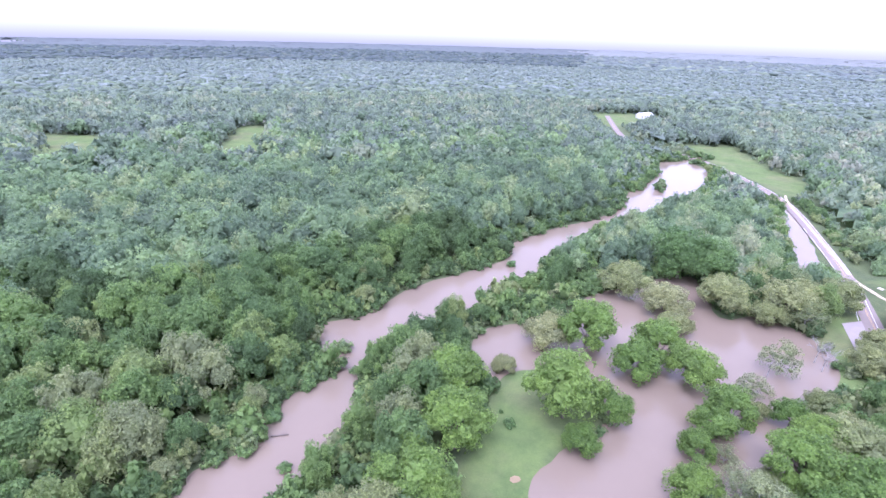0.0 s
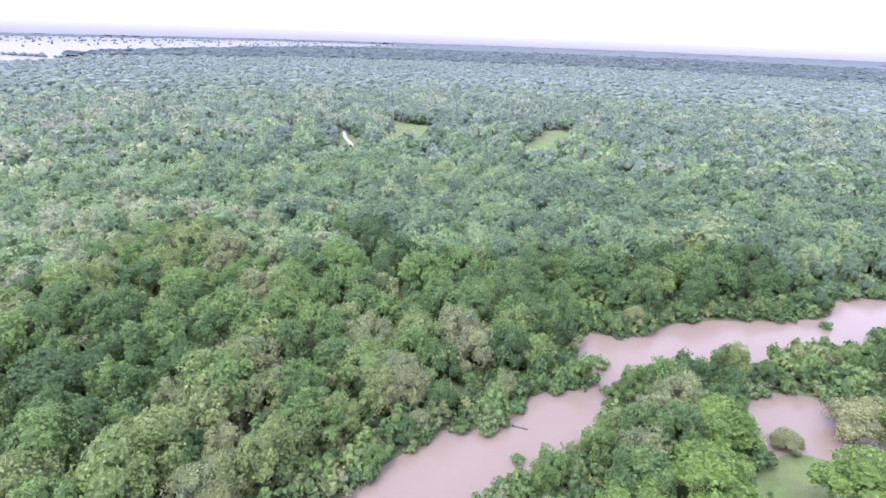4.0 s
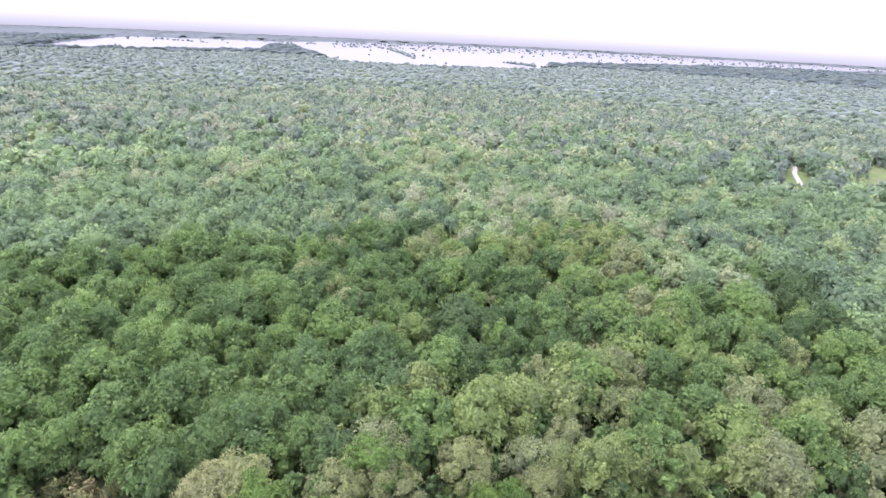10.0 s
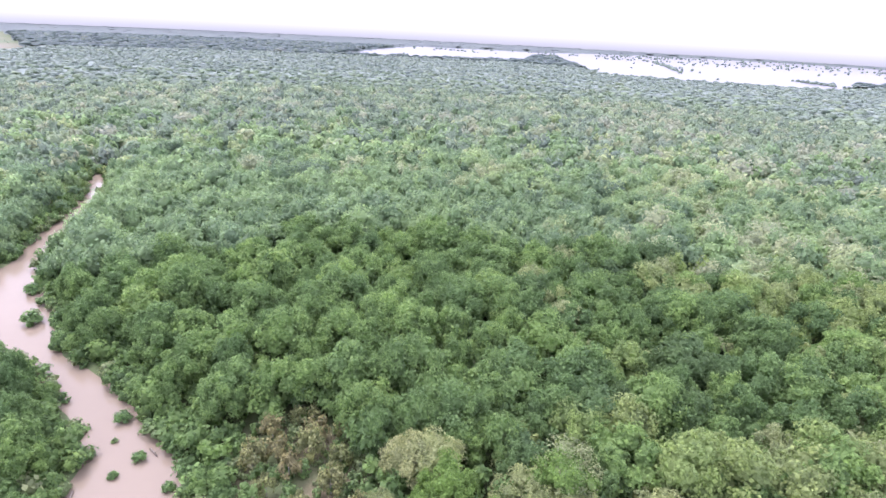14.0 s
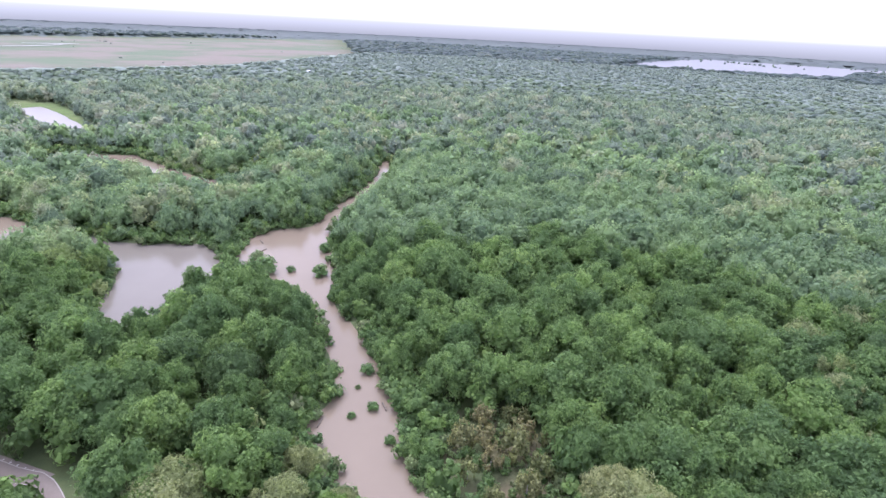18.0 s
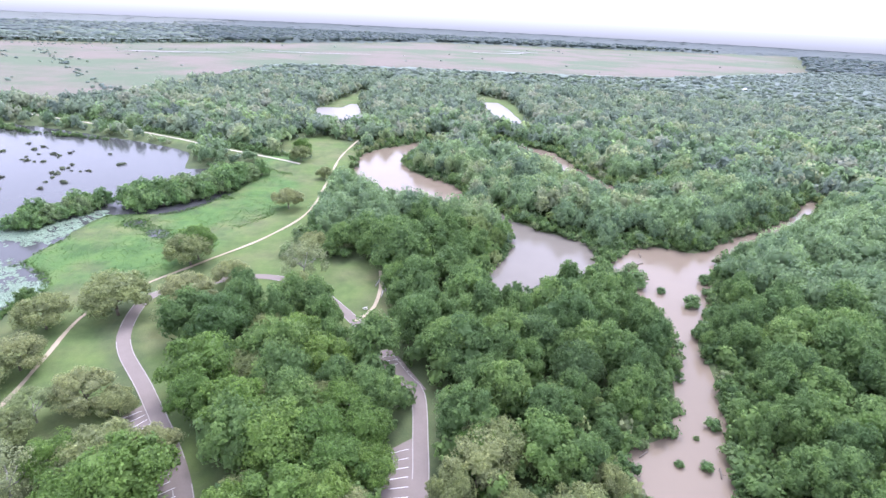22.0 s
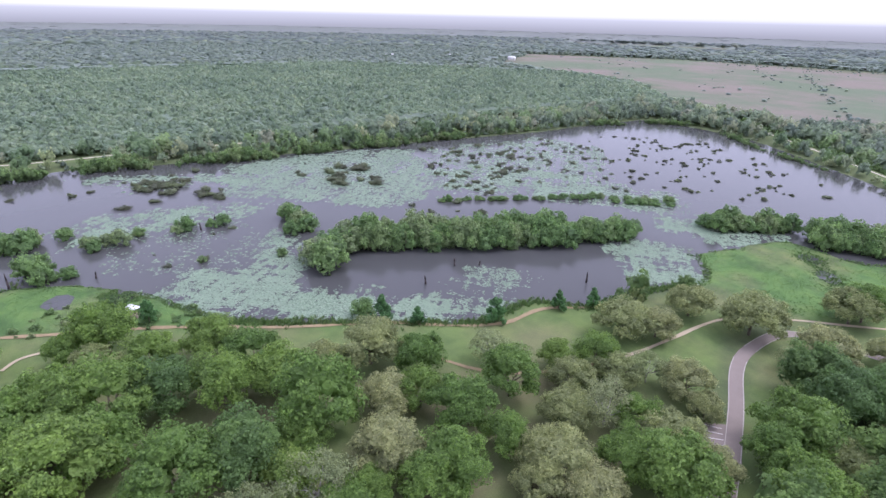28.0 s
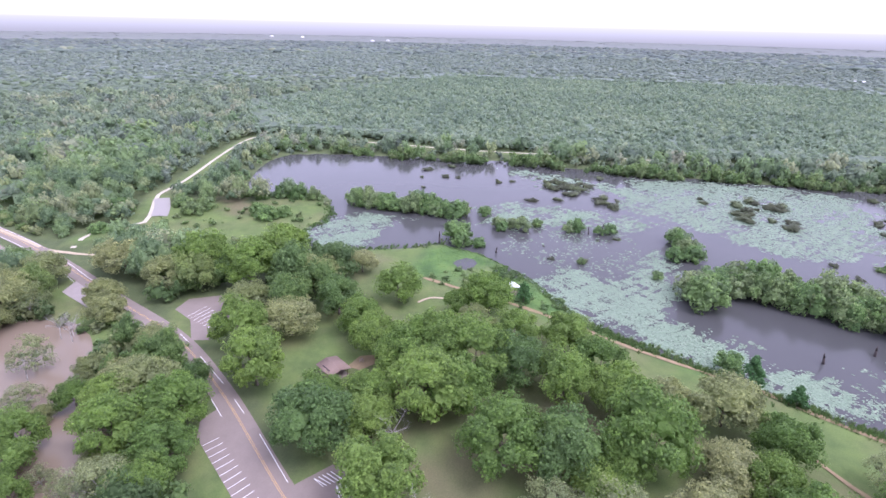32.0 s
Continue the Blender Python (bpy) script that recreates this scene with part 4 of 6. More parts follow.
for p in OPEN:
    edge = np.minimum(edge, signed(vx, vy, np.array(p, float)))
vx, vy, edge = vx[edge < 32], vy[edge < 32], edge[edge < 32]
low_t = [crown_mesh(rng, 1.0, rng.uniform(1.0, 1.3), 3, 0, 5, 0.16, level=1) for _ in range(8)]
stuff("far_undergrowth", low_t, vx, vy, np.minimum(rng.uniform(4.5, 6.5, len(vx)), 1.8 + 0.18 * edge), rng.uniform(0.9, 1.5, len(vx)), tone_at(vx, vy), HAZED_PALE, "green brush filling the wood further off", np.where(edge > 14, 2.5, -0.4))


# ---- distance: canopy tinted with painted haze to the horizon, and a glowing hazy backdrop ----
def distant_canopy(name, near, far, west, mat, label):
    rr = [near]
    while rr[-1] < far:
        rr.append(rr[-1] * 1.018)
    rr = np.array(rr)
    th = np.linspace(0, 2 * math.pi, 901)[:-1]
    R, T = np.meshgrid(rr, th, indexing="ij")
    R = R * (1 + 0.012 * rng.standard_normal(R.shape))
    x, y = R * np.cos(T), R * np.sin(T)
    z = 12 + 1.5 * wobble(x, y, 140.0) + rng.uniform(-0.35, 0.35, x.shape)
    cut = inside(x.ravel(), y.ravel(), LAKE)
    for p in FAR_FIELDS:
        cut |= inside(x.ravel(), y.ravel(), p)
    z = np.where(cut.reshape(x.shape), -3.0, z)
    i = np.arange(x.size).reshape(x.shape)
    j = np.roll(i, -1, 1)
    q = np.stack([i[:-1], i[1:], j[1:], j[:-1]], -1).reshape(-1, 4)
    q = q[~cut[q].all(1)]
    # Split by side, so that the painted haze can differ east and west.
    q = q[(x.ravel()[q].mean(1) < 0.25 * np.abs(y.ravel()[q].mean(1)) + 300 * wobble(x, y, 500.0).ravel()[q[:, 0]]) == west]
    tone = np.clip(0.4 + 0.35 * wobble(x, y, 260.0).ravel() + 0.2 * wobble(x, y, 90.0, 2.0).ravel() + rng.normal(0, 0.08, x.size), 0, 1)
    ob = new(name, tri_mesh(name, np.stack([x.ravel(), y.ravel(), z.ravel()], -1), q, mat, "tone", tone, True, np.full(x.size, 0.5)))
    tagged(ob, label, "woodland", kind="stuff")


distant_canopy("distant_canopy", 2050.0, 3150, False, HAZED_RIM, "unbroken distant forest canopy of the flood plain")
distant_canopy("horizon_canopy", 3150.0, 4800, False, HAZED_LAST, "last forest canopy on the horizon, coloured pale as haze")
distant_canopy("western_canopy", 2050.0, 3150, True, HAZED_WEST, "forest round the flooded lake, tinted blue with haze")
distant_canopy("western_horizon_canopy", 3150.0, 4800, True, HAZED_WEST_LAST, "forest beyond the flooded lake, tinted blue-grey with haze")


# clumps of crowns that roughen the far canopy
tx, ty = spots(2060, 3250, 27.0)
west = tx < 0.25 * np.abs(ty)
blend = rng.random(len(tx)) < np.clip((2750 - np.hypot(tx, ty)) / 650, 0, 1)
for name, m, mat, label in (("far_clumps", ~west & blend, HAZED_GREY, "crowns of the far forest, greyed with haze"), ("rim_clumps", ~west & ~blend, HAZED_RIM, "crowns of the forest near the horizon, paled with haze"), ("western_clumps", west, HAZED_WEST, "crowns of the forest round the lake, tinted blue with haze")):
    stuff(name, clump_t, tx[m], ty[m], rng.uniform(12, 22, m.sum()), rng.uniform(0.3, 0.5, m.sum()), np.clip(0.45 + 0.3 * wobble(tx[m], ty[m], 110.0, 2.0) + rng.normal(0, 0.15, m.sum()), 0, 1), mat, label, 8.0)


def backdrop():
    m = bpy.data.materials.new("glowing_haze")
    m.use_nodes = True
    n, l = m.node_tree.nodes, m.node_tree.links
    n.clear()
    tc = n.new("ShaderNodeTexCoord")
    sep = n.new("ShaderNodeSeparateXYZ")
    l.new(tc.outputs["Object"], sep.inputs[0])
    # Glow by height: haze over the land, then the bright low sky, painted together.
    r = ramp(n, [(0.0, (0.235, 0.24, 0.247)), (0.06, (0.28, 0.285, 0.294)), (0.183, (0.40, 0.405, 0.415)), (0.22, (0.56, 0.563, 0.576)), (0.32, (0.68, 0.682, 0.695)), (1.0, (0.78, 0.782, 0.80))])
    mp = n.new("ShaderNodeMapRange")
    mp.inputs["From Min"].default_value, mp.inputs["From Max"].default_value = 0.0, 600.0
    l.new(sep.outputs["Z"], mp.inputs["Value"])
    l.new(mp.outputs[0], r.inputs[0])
    # The haze is made to glow brighter in the east than in the west.
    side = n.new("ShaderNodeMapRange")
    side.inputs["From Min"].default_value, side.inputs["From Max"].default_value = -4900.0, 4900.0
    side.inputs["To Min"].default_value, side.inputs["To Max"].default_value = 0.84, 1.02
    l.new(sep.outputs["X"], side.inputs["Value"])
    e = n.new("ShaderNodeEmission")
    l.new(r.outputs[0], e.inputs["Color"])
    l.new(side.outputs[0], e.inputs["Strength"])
    o = n.new("ShaderNodeOutputMaterial")
    l.new(e.outputs[0], o.inputs["Surface"])
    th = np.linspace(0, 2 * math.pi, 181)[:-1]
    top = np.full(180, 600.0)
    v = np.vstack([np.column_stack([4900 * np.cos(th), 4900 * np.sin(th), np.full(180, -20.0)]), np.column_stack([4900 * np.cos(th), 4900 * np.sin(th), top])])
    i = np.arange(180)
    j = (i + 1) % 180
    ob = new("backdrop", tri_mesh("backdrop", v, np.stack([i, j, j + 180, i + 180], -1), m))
    tagged(ob, "glowing backdrop of hazy land and low sky", "backdrop", kind="structure")


backdrop()


# ---- roads, lots and paths: their markings ----
def flat_piece(name, corners, mat, z, parent=None, label="", category="", kind=""):
    """A thin laid sheet of asphalt, paint or gravel with square corners."""
    b = bmesh.new()
    f = b.faces.new([b.verts.new((x, y, z)) for x, y in corners])
    if f.normal.z < 0 or f.calc_area() and (f.normal_update() or f.normal.z < 0):
        f.normal_flip()
    bmesh.ops.triangulate(b, faces=b.faces[:])
    ob = new(name, finish(b, name, mat))
    ob.parent = parent
    return tagged(ob, label, category, kind=kind) if label else ob


def bar(name, p, q, width, mat, z, parent):
    p, q = Vector(p), Vector(q)
    s = (q - p).normalized()
    s = Vector((-s.y, s.x)) * width / 2
    return flat_piece(name, [p + s, q + s, q - s, p - s], mat, z, parent)


def offset_line(line, off):
    t = np.gradient(line, axis=0)
    t /= np.hypot(t[:, 0], t[:, 1])[:, None]
    return line + np.stack([-t[:, 1], t[:, 0]], -1) * off


road, loop = bpy.data.objects["road"], bpy.data.objects["loop_road"]
for off in (-0.22, 0.22):
    ob = strip("centre_line", offset_line(road_line, off), 0.13, PAINT_YELLOW, 0.206)
    ob.parent = road


def between(line, p, q):
    i, j = sorted(int(np.argmin(np.hypot(*(line - np.array(k)).T))) for k in (p, q))
    return line[i:j + 2]


for p, q in (((141.3, 112.4), (129.1, 96.1)), ((122.6, 88.2), (117.4, 82.0)), ((110.0, 72.8), (95.4, 57.0)), ((153.0, 128.5), (148.8, 122.4)), ((203.5, 231.1), (184.1, 194.4)),
             ((138.7, 119.4), (136.2, 114.9)), ((121.0, 95.2), (114.6, 87.7)), ((198.4, 231.5), (181.2, 201.9))):
    ob = strip("edge_line", smooth([p, q], 4), 0.18, PAINT_WHITE, 0.206)
    ob.parent = road
for off, p, q in ((-3.1, (205, 235), (262, 470)), (3.1, (205, 235), (262, 470))):
    ob = strip("edge_line", offset_line(between(road_line, p, q), off), 0.2, PAINT_WHITE, 0.206)
    ob.parent = road
for off in (-2.15, 2.15):
    for a in range(20, len(loop_line) - 30, 24):
        ob = strip("edge_line", offset_line(loop_line[a:a + 22], off), 0.26, EDGE_PALE, 0.166)
        ob.parent = loop


def parking_lot(corners, label, lines, z=0.13, hatched=(), surface=ASPHALT):
    lot = flat_piece("parking_lot", corners, surface, z, None, label, "parking lot", "structure")
    for p, q in lines:
        bar("stall_line", p, q, 0.18, PAINT_WHITE, z + 0.006, lot)
    for (p, q), (r, s) in hatched:
        p, q, r, s = (Vector(k) for k in (p, q, r, s))
        bar("stall_line", p, r, 0.16, PAINT_WHITE, z + 0.007, lot)
        for k in range(5):
            bar("hatch_line", p + (q - p) * (k + 0.1) / 5, r + (s - r) * (k + 0.8) / 5, 0.22, PAINT_WHITE, z + 0.006, lot)
    return lot


def row(a0, a1, b0, b1, n):
    """n evenly set stall lines from the edge a0..a1 to the edge b0..b1."""
    a0, a1, b0, b1 = (Vector(v) for v in (a0, a1, b0, b1))
    return [(a0 + (a1 - a0) * k / (n - 1), b0 + (b1 - b0) * k / (n - 1)) for k in range(n)]


parking_lot([(105, 89.5), (112, 93), (117.5, 90.8), (81.5, 50), (75, 53.5), (82, 61)], "roadside asphalt parking bay with slanting white stall lines", row((102.3, 86.2), (85, 64.5), (106.4, 83.4), (89.5, 62), 11))
parking_lot([(169.4, 142.6), (178.6, 142.5), (186.1, 128.6), (177.5, 117.5), (163, 113.5), (152, 115), (150, 122), (163.2, 131.4)], "small asphalt lot with white stall lines beside the road", row((165.5, 134.2), (158.0, 119.4), (174.4, 131.5), (167.5, 116.4), 8))
parking_lot([(156.3, 163.5), (164.3, 161.7), (157.7, 149.5), (149.2, 136.4), (145.5, 143.5)], "asphalt parking bay opposite the small lot", row((154.3, 158), (147.8, 148), (159.2, 156.5), (152.6, 146.6), 5), surface=PALE_APRON)
parking_lot([(172, 199), (184, 202), (170, 175), (160, 172)], "pale asphalt apron beside the road", [], surface=PALE_APRON)
parking_lot([(94, 56), (105, 47), (106, 40), (94, 33), (80, 44)], "asphalt bay with hatched stalls under the trees", [], hatched=[(((98, 51), (102, 47)), ((96, 47.5), (99.5, 43.5))), (((97, 44.5), (100.5, 41)), ((93, 42), (96, 38)))])
parking_lot([(67.5, -134), (61, -142), (50, -127), (58, -125)], "small asphalt bay off the loop road", row((66.4, -134), (60.6, -127.5), (62.4, -136.8), (58, -131), 4))
parking_lot([(53, -114), (47, -116), (33, -85), (42, -86)], "long asphalt bay with white stall lines along the loop road", row((50.6, -112.7), (46.8, -96.5), (47.8, -114.3), (42, -99), 7), hatched=[(((45.9, -94.6), (41.4, -96.8)), ((45.1, -92.8), (40.7, -95))), (((43.9, -90.8), (39.9, -93)), ((43.1, -89), (39.2, -91.2)))])
parking_lot([(-9, -168), (-4.5, -161), (-12, -136), (-22, -138), (-15, -156)], "asphalt parking bay under the trees of the loop", row((-13.6, -158), (-20, -141), (-9.2, -157), (-15.6, -139.6), 8))
parking_lot([(-15, -117), (-8, -113), (-4, -95), (-14, -95)], "shaded asphalt parking bay on the loop road", row((-13.6, -113), (-12, -97), (-9, -112), (-7, -97), 6))
for name, line, w, mat, label in (("gravel_trail", trail_lines[0], 1.8, GRAVEL, "pale gravel trail beside the road"), ("gravel_trail", trail_lines[1], 1.5 + 0.3 * np.sin(np.arange(len(trail_lines[1])) * 0.8), GRAVEL, "pale gravel trail across the lawn"),
                                  ("shore_trail", trail_lines[2], 1.5 + 0.9 * np.abs(np.sin(np.arange(len(trail_lines[2])) * 0.9)), SAND, "worn sandy track along the pond shore"), ("sandy_trail", trail_lines[3], 1.0 + 0.6 * np.abs(np.sin(np.arange(len(trail_lines[3])) * 0.7)), SAND, "narrow sandy footpath over the lawn"),
                                  ("gravel_trail", smooth([(198, 47), (203, 43), (204, 37), (203, 30), (203, 22)], 2), 1.3, GRAVEL, "short curved gravel path by the shore"),
                                  ("gravel_trail", smooth([(0, -182), (-7, -191), (-11, -208), (-12, -226)], 3), 1.5, GRAVEL, "pale footpath to the picnic table"),
                                  ("gravel_trail", smooth([(212, 105), (211, 98), (211, 88)], 3), 1.4, GRAVEL, "short pale path in the grass"),
                                  ("levee_track", levee_line, 2.6, TRACK_PALE, "pale track on the crest of the levee")):
    strip(name, line, w, mat, 0.22, label, category="path")


# ---- shrubs on the banks ----
def along(line, gap, spread, r):
    n = max(2, int(np.hypot(*np.diff(line, axis=0).T).sum() / gap))
    i = r.uniform(0, len(line) - 1, n)
    k = i.astype(int)
    p = line[k] + (line[np.minimum(k + 1, len(line) - 1)] - line[k]) * (i - k)[:, None]
    return p + r.normal(0, spread, p.shape)


banks = np.vstack([along(smooth(CREEK_NORTH, 6), 2.2, 2.2, rng), along(smooth(CREEK_SOUTH, 6), 2.6, 2.0, rng), along(CALM[0], 3.5, 2.0, rng), along(MUD[3], 3.5, 2.5, rng), along(MUD[4], 4.0, 2.0, rng), along(MUD[1], 6.5, 2.5, rng)])
d = wet(banks[:, 0], banks[:, 1], MUD + CALM)
open_bank = inside(banks[:, 0], banks[:, 1], GRASS) | inside(banks[:, 0], banks[:, 1], [(20, 80), (70, 80), (90, 120), (60, 128), (20, 120)])
bk = banks[(d > -1.6) & (d < 6) & ~open_bank]
stuff("bank_shrubs", bush_t, bk[:, 0], bk[:, 1], rng.uniform(1.2, 3.4, len(bk)), rng.uniform(0.8, 1.2, len(bk)), rng.uniform(0, 1, len(bk)), SHRUB, "light green willow shrubs leaning over the creek banks", -0.8)

gx, gy = [a.ravel() for a in np.meshgrid(np.arange(-330, 330, 4.6), np.arange(-520, 560, 4.6))]
gx, gy = gx + rng.uniform(-2, 2, len(gx)), gy + rng.uniform(-2, 2, len(gy))
ud = wet(gx, gy, MUD + CALM)
ok = (ud > 1) & (ud < 17) & (seg_distance(gx, gy, road_line[::3], False) > 7) & (seg_distance(gx, gy, loop_line[::3], False) > 6)
for p in OPEN:
    ok &= ~inside(gx, gy, p)
gx, gy = gx[ok], gy[ok]
stuff("bank_thicket", far_t, gx, gy, rng.uniform(2.1, 4.3, len(gx)), rng.uniform(0.8, 1.3, len(gx)), tone_at(gx, gy), WOODS, "dense green thicket along the creek banks", -0.3)

thickets = []
for p, q, wide in (((463, 262), (460, 210), 7), ((459, 194), (457, 150), 6), ((456, 138), (453, 94), 7), ((455, 89), (452, 47), 7), ((457, 33), (454, -17), 7), ((449, -34), (444, -109), 7), ((450, -115), (446, -172), 6.5),
                   ((446, -178), (443, -232), 7), ((447, -240), (444, -312), 5), ((448, -316), (443, -392), 4.5), ((454, -400), (448, -446), 4.5), ((448, -451), (424, -507), 4.5), ((429, -528), (380, -583), 4.5), ((345, -563), (279, -525), 3.5), ((279, -525), (207, -497), 3.0), ((436, 236), (420, 232), 6)):
    p, q = np.array(p, float), np.array(q, float)
    n = int(math.dist(p, q) / 1.9)
    u = rng.uniform(0, 1, (n, 1))
    side = np.array([q[1] - p[1], p[0] - q[0]]) / math.dist(p, q)
    deep = rng.uniform(-0.3, 1.5, (n, 1)) * wide
    swell = np.sin(np.clip(u, 0.06, 0.94) * math.pi) ** 0.3
    if side @ (p + q) < 0:
        side = -side
    thickets.append(np.column_stack([p + (q - p) * u + side * deep, wide * 0.85 * swell * rng.uniform(0.55, 1.05, (n, 1))]))
thickets = np.vstack(thickets)
stuff("levee_shrubs", bush_t, thickets[:, 0], thickets[:, 1], thickets[:, 2], rng.uniform(0.95, 1.4, len(thickets)), rng.uniform(0.1, 0.9, len(thickets)), SHRUB, "rounded willow thickets on the far side of the pond", -0.9)
outer = np.vstack([along(levee_line[:60], 3.0, 4.0, rng) + k for k in ((8, -16), (14, -24))])
outer = outer[(seg_distance(outer[:, 0], outer[:, 1], levee_line, False) > 7) & (wet(outer[:, 0], outer[:, 1], LILY_POND) > -3)]
stuff("levee_bushes", bush_t, outer[:, 0], outer[:, 1], rng.uniform(2.5, 5.0, len(outer)), rng.uniform(0.8, 1.2, len(outer)), rng.uniform(0, 0.7, len(outer)), SHRUB, "bushes on both slopes of the levee", -0.4)

q = np.array(MEADOWS_NEAR[1], float)
brush = rng.uniform(q.min(0), q.max(0), (150, 2))
brush = brush[inside(brush[:, 0], brush[:, 1], q) & (wobble(brush[:, 0], brush[:, 1], 14.0, 1.0) > -0.2)]
stuff("meadow_shrubs", bush_t, brush[:, 0], brush[:, 1], rng.uniform(0.8, 2.6, len(brush)), rng.uniform(0.6, 1.0, len(brush)), rng.uniform(0.2, 1, len(brush)), SHRUB, "light green bushes scattered over a wet meadow", -0.2)

# ---- the pond: willow islets, cypresses, snags, sedge and lilies ----
WILLOWS = []
for _ in range(4):
    v, f, g = crown_mesh(rng, 1.0, 1.45, 10, 7, 12, 0.06)
    v[:, 2] -= 0.22
    b = bmesh.new()
    for k in range(5):
        a = k * 1.257 + rng.uniform(-0.3, 0.3)
        tube(b, (0.12 * math.cos(a), 0.12 * math.sin(a), -0.25), (0.4 * math.cos(a), 0.4 * math.sin(a), 0.6), 0.035, 0.015, 5)
    WILLOWS.append((tri_mesh("crown", v, f, WILLOW, smoothed=False, bough=g), finish(b, "stem", BARK)))


def willow(x, y, r, tall=1.0, group="willow islets of the pond", label="light green willow thicket standing in the pond"):
    crown, stem = WILLOWS[int(rng.integers(4))]
    e = thing("willow", label, "shrub", group, (x, y, -0.6), float(rng.uniform(0, 360)))
    e.scale = (r, r, r * tall)
    part("stem", stem, None, e)
    part("crown", crown, None, e)


for p0, p1, n, r, rows_n in (((252, -94), (228, -146), 8, 7.6, 3), ((228, -146), (201, -203), 9, 7.8, 3), ((201, -203), (184, -238), 6, 6.4, 2), ((286, -172), (258, -236), 16, 3.0, 1), ((256, -240), (240, -276), 8, 3.6, 1),
                             ((236, -276), (211, -308), 6, 3.8, 2), ((174, -288), (146, -331), 8, 6.0, 2), ((298, -80), (275, -80), 3, 6.0, 1), ((327, 121), (317, 44), 11, 6.2, 2), ((323, 173), (323, 148), 4, 5.0, 1), ((131, -326), (103, -343), 5, 6.8, 3), ((103, -343), (76, -396), 8, 7.2, 3)):
    for k in range(n):
        for j in range(rows_n):
            u = (k + rng.uniform(0.2, 0.8)) / n
            side = (np.array([p1[1] - p0[1], p0[0] - p1[0]]) / math.dist(p0, p1)) * (j * -6.5)
            q = np.array(p0) + (np.array(p1) - np.array(p0)) * u + side * (-1 if p0[0] < 400 else 1)
            willow(*(q + rng.normal(0, 0.9, 2)), r * rng.uniform(0.75, 1.2), rng.uniform(0.95, 1.4) if r > 4 else rng.uniform(0.45, 0.9))
for x, y, r in ((224, -75, 10.5), (234, -72, 8.5), (242, -83, 8.0), (298, -77, 6.5), (274, -72, 5.2), (248, -59, 3.0), (276, 43, 8.4), (267, 39, 5.6), (268, 30, 4.0), (316, 182, 5.0), (279, 160, 6.5), (286, 170, 5.0), (309, 0, 3.5), (301, 22, 5.0), (321, 33, 4.6), (300, 8, 5.5), (303, 14, 4.5), (296, 20, 4.0), (307, -23, 5.5), (303, -18, 3.5), (306, -42, 4.5), (304, -36, 3.5), (258, -24, 2.4), (308, 0, 2.6)):
    willow(x, y, r, 1.0)


def cypress(x, y, h):
    v, f, g = crown_mesh(rng, 0.40 * h, h, 14, 8, 13, 0.026 * h, conical=1.0, fill=1.05)
    e = thing("cypress_tree", "young conical bald cypress on the pond shore", "tree", "young cypresses along the shore", (x, y, -0.2))
    b = bmesh.new()
    tube(b, (0, 0, -0.4), (0, 0, h * 0.55), 0.22, 0.08, 7)
    part("trunk", b, BARK, e)
    part("crown", tri_mesh("crown", v, f, LEAF_CYPRESS, smoothed=False, bough=g), None, e)


for x, y, h in ((168, -76, 11.5), (159, -87, 8.5), (144.4, -114, 12.5), (140, -143, 10), (134.4, -157, 9.5), (208.9, 2.7, 11.0)):
    cypress(x, y, h)
willow(175, -71, 5.0, 1.1, "shore bushes", "rounded willow bush on the pond shore")
for x, y, r in ((277, 207, 7.0), (288, 221, 6.5), (290, 206, 6.2), (282, 158, 5.6), (290, 169, 4.6), (288, 153, 5.0), (240, 217, 4.0), (233, 234, 6.0), (268, 249, 7.5), (260, 271, 8.0), (320, 194, 4.0), (329, 221, 6.0), (350, 221, 6.0), (338, 214, 4.5)):
    willow(x, y, r, 1.0, "bushes of the wet meadow", "large rounded green bush on the wet meadow")
for x, y, r in ((26, -265, 6.1), (18, -291, 7.2), (11, -325, 8.0), (8, -367, 8.1), (19, -256, 6.5), (31, -246, 5.1), (3, -345, 9.1), (10, -280, 7.6)):
    willow(x, y, r, 1.0, "bushes beside the trail", "olive-green bush beside the gravel trail")
strip("meadow_pool", smooth([(263, 220), (278, 229), (294, 241)], 4), 9.0, POOL_WATER, 0.35, "small pale flood pool beside the levee", category="water")


def snag(x, y, h, lean, name="snag", label="dark dead trunk standing in the pond"):
    b = bmesh.new()
    top = Vector((math.sin(lean) * h * 0.25, math.cos(lean) * h * 0.18, h))
    tube(b, (0, 0, -1.6), top * 0.5, 0.55, 0.4)
    tube(b, top * 0.5, top, 0.4, 0.14)
    tube(b, top * 0.6, top * 0.6 + Vector((0.9, 0.5, 0.9)), 0.09, 0.03, 5)
    tube(b, top * 0.75, top * 0.75 + Vector((-0.7, 0.4, 0.6)), 0.07, 0.02, 5)
    ob = new(name, finish(b, name, BARK_WET, True))
    ob.matrix_world = pose(x, y, -0.1)
    tagged(ob, label, "dead tree", "dead trunks in the pond")


for k, (x, y, h) in enumerate(((187, -106.6, 4.2), (196.7, -128, 3.6), (191.8, -139, 2.2), (153.1, -172, 5.5), (267.5, 51.6, 6.5), (262, 20, 3), (305, -20, 5), (302, -30, 4.4), (309, -38, 5))):
    snag(x, y, h, k * 1.9)

SEDGES = []
for _ in range(6):
    v, f, g = crown_mesh(rng, 1.0, 0.9, 3, 4, 12, 0.13, fill=1.1)
    SEDGES.append(tri_mesh("sedge_clump", v, f, SEDGE, smoothed=True, bough=g))


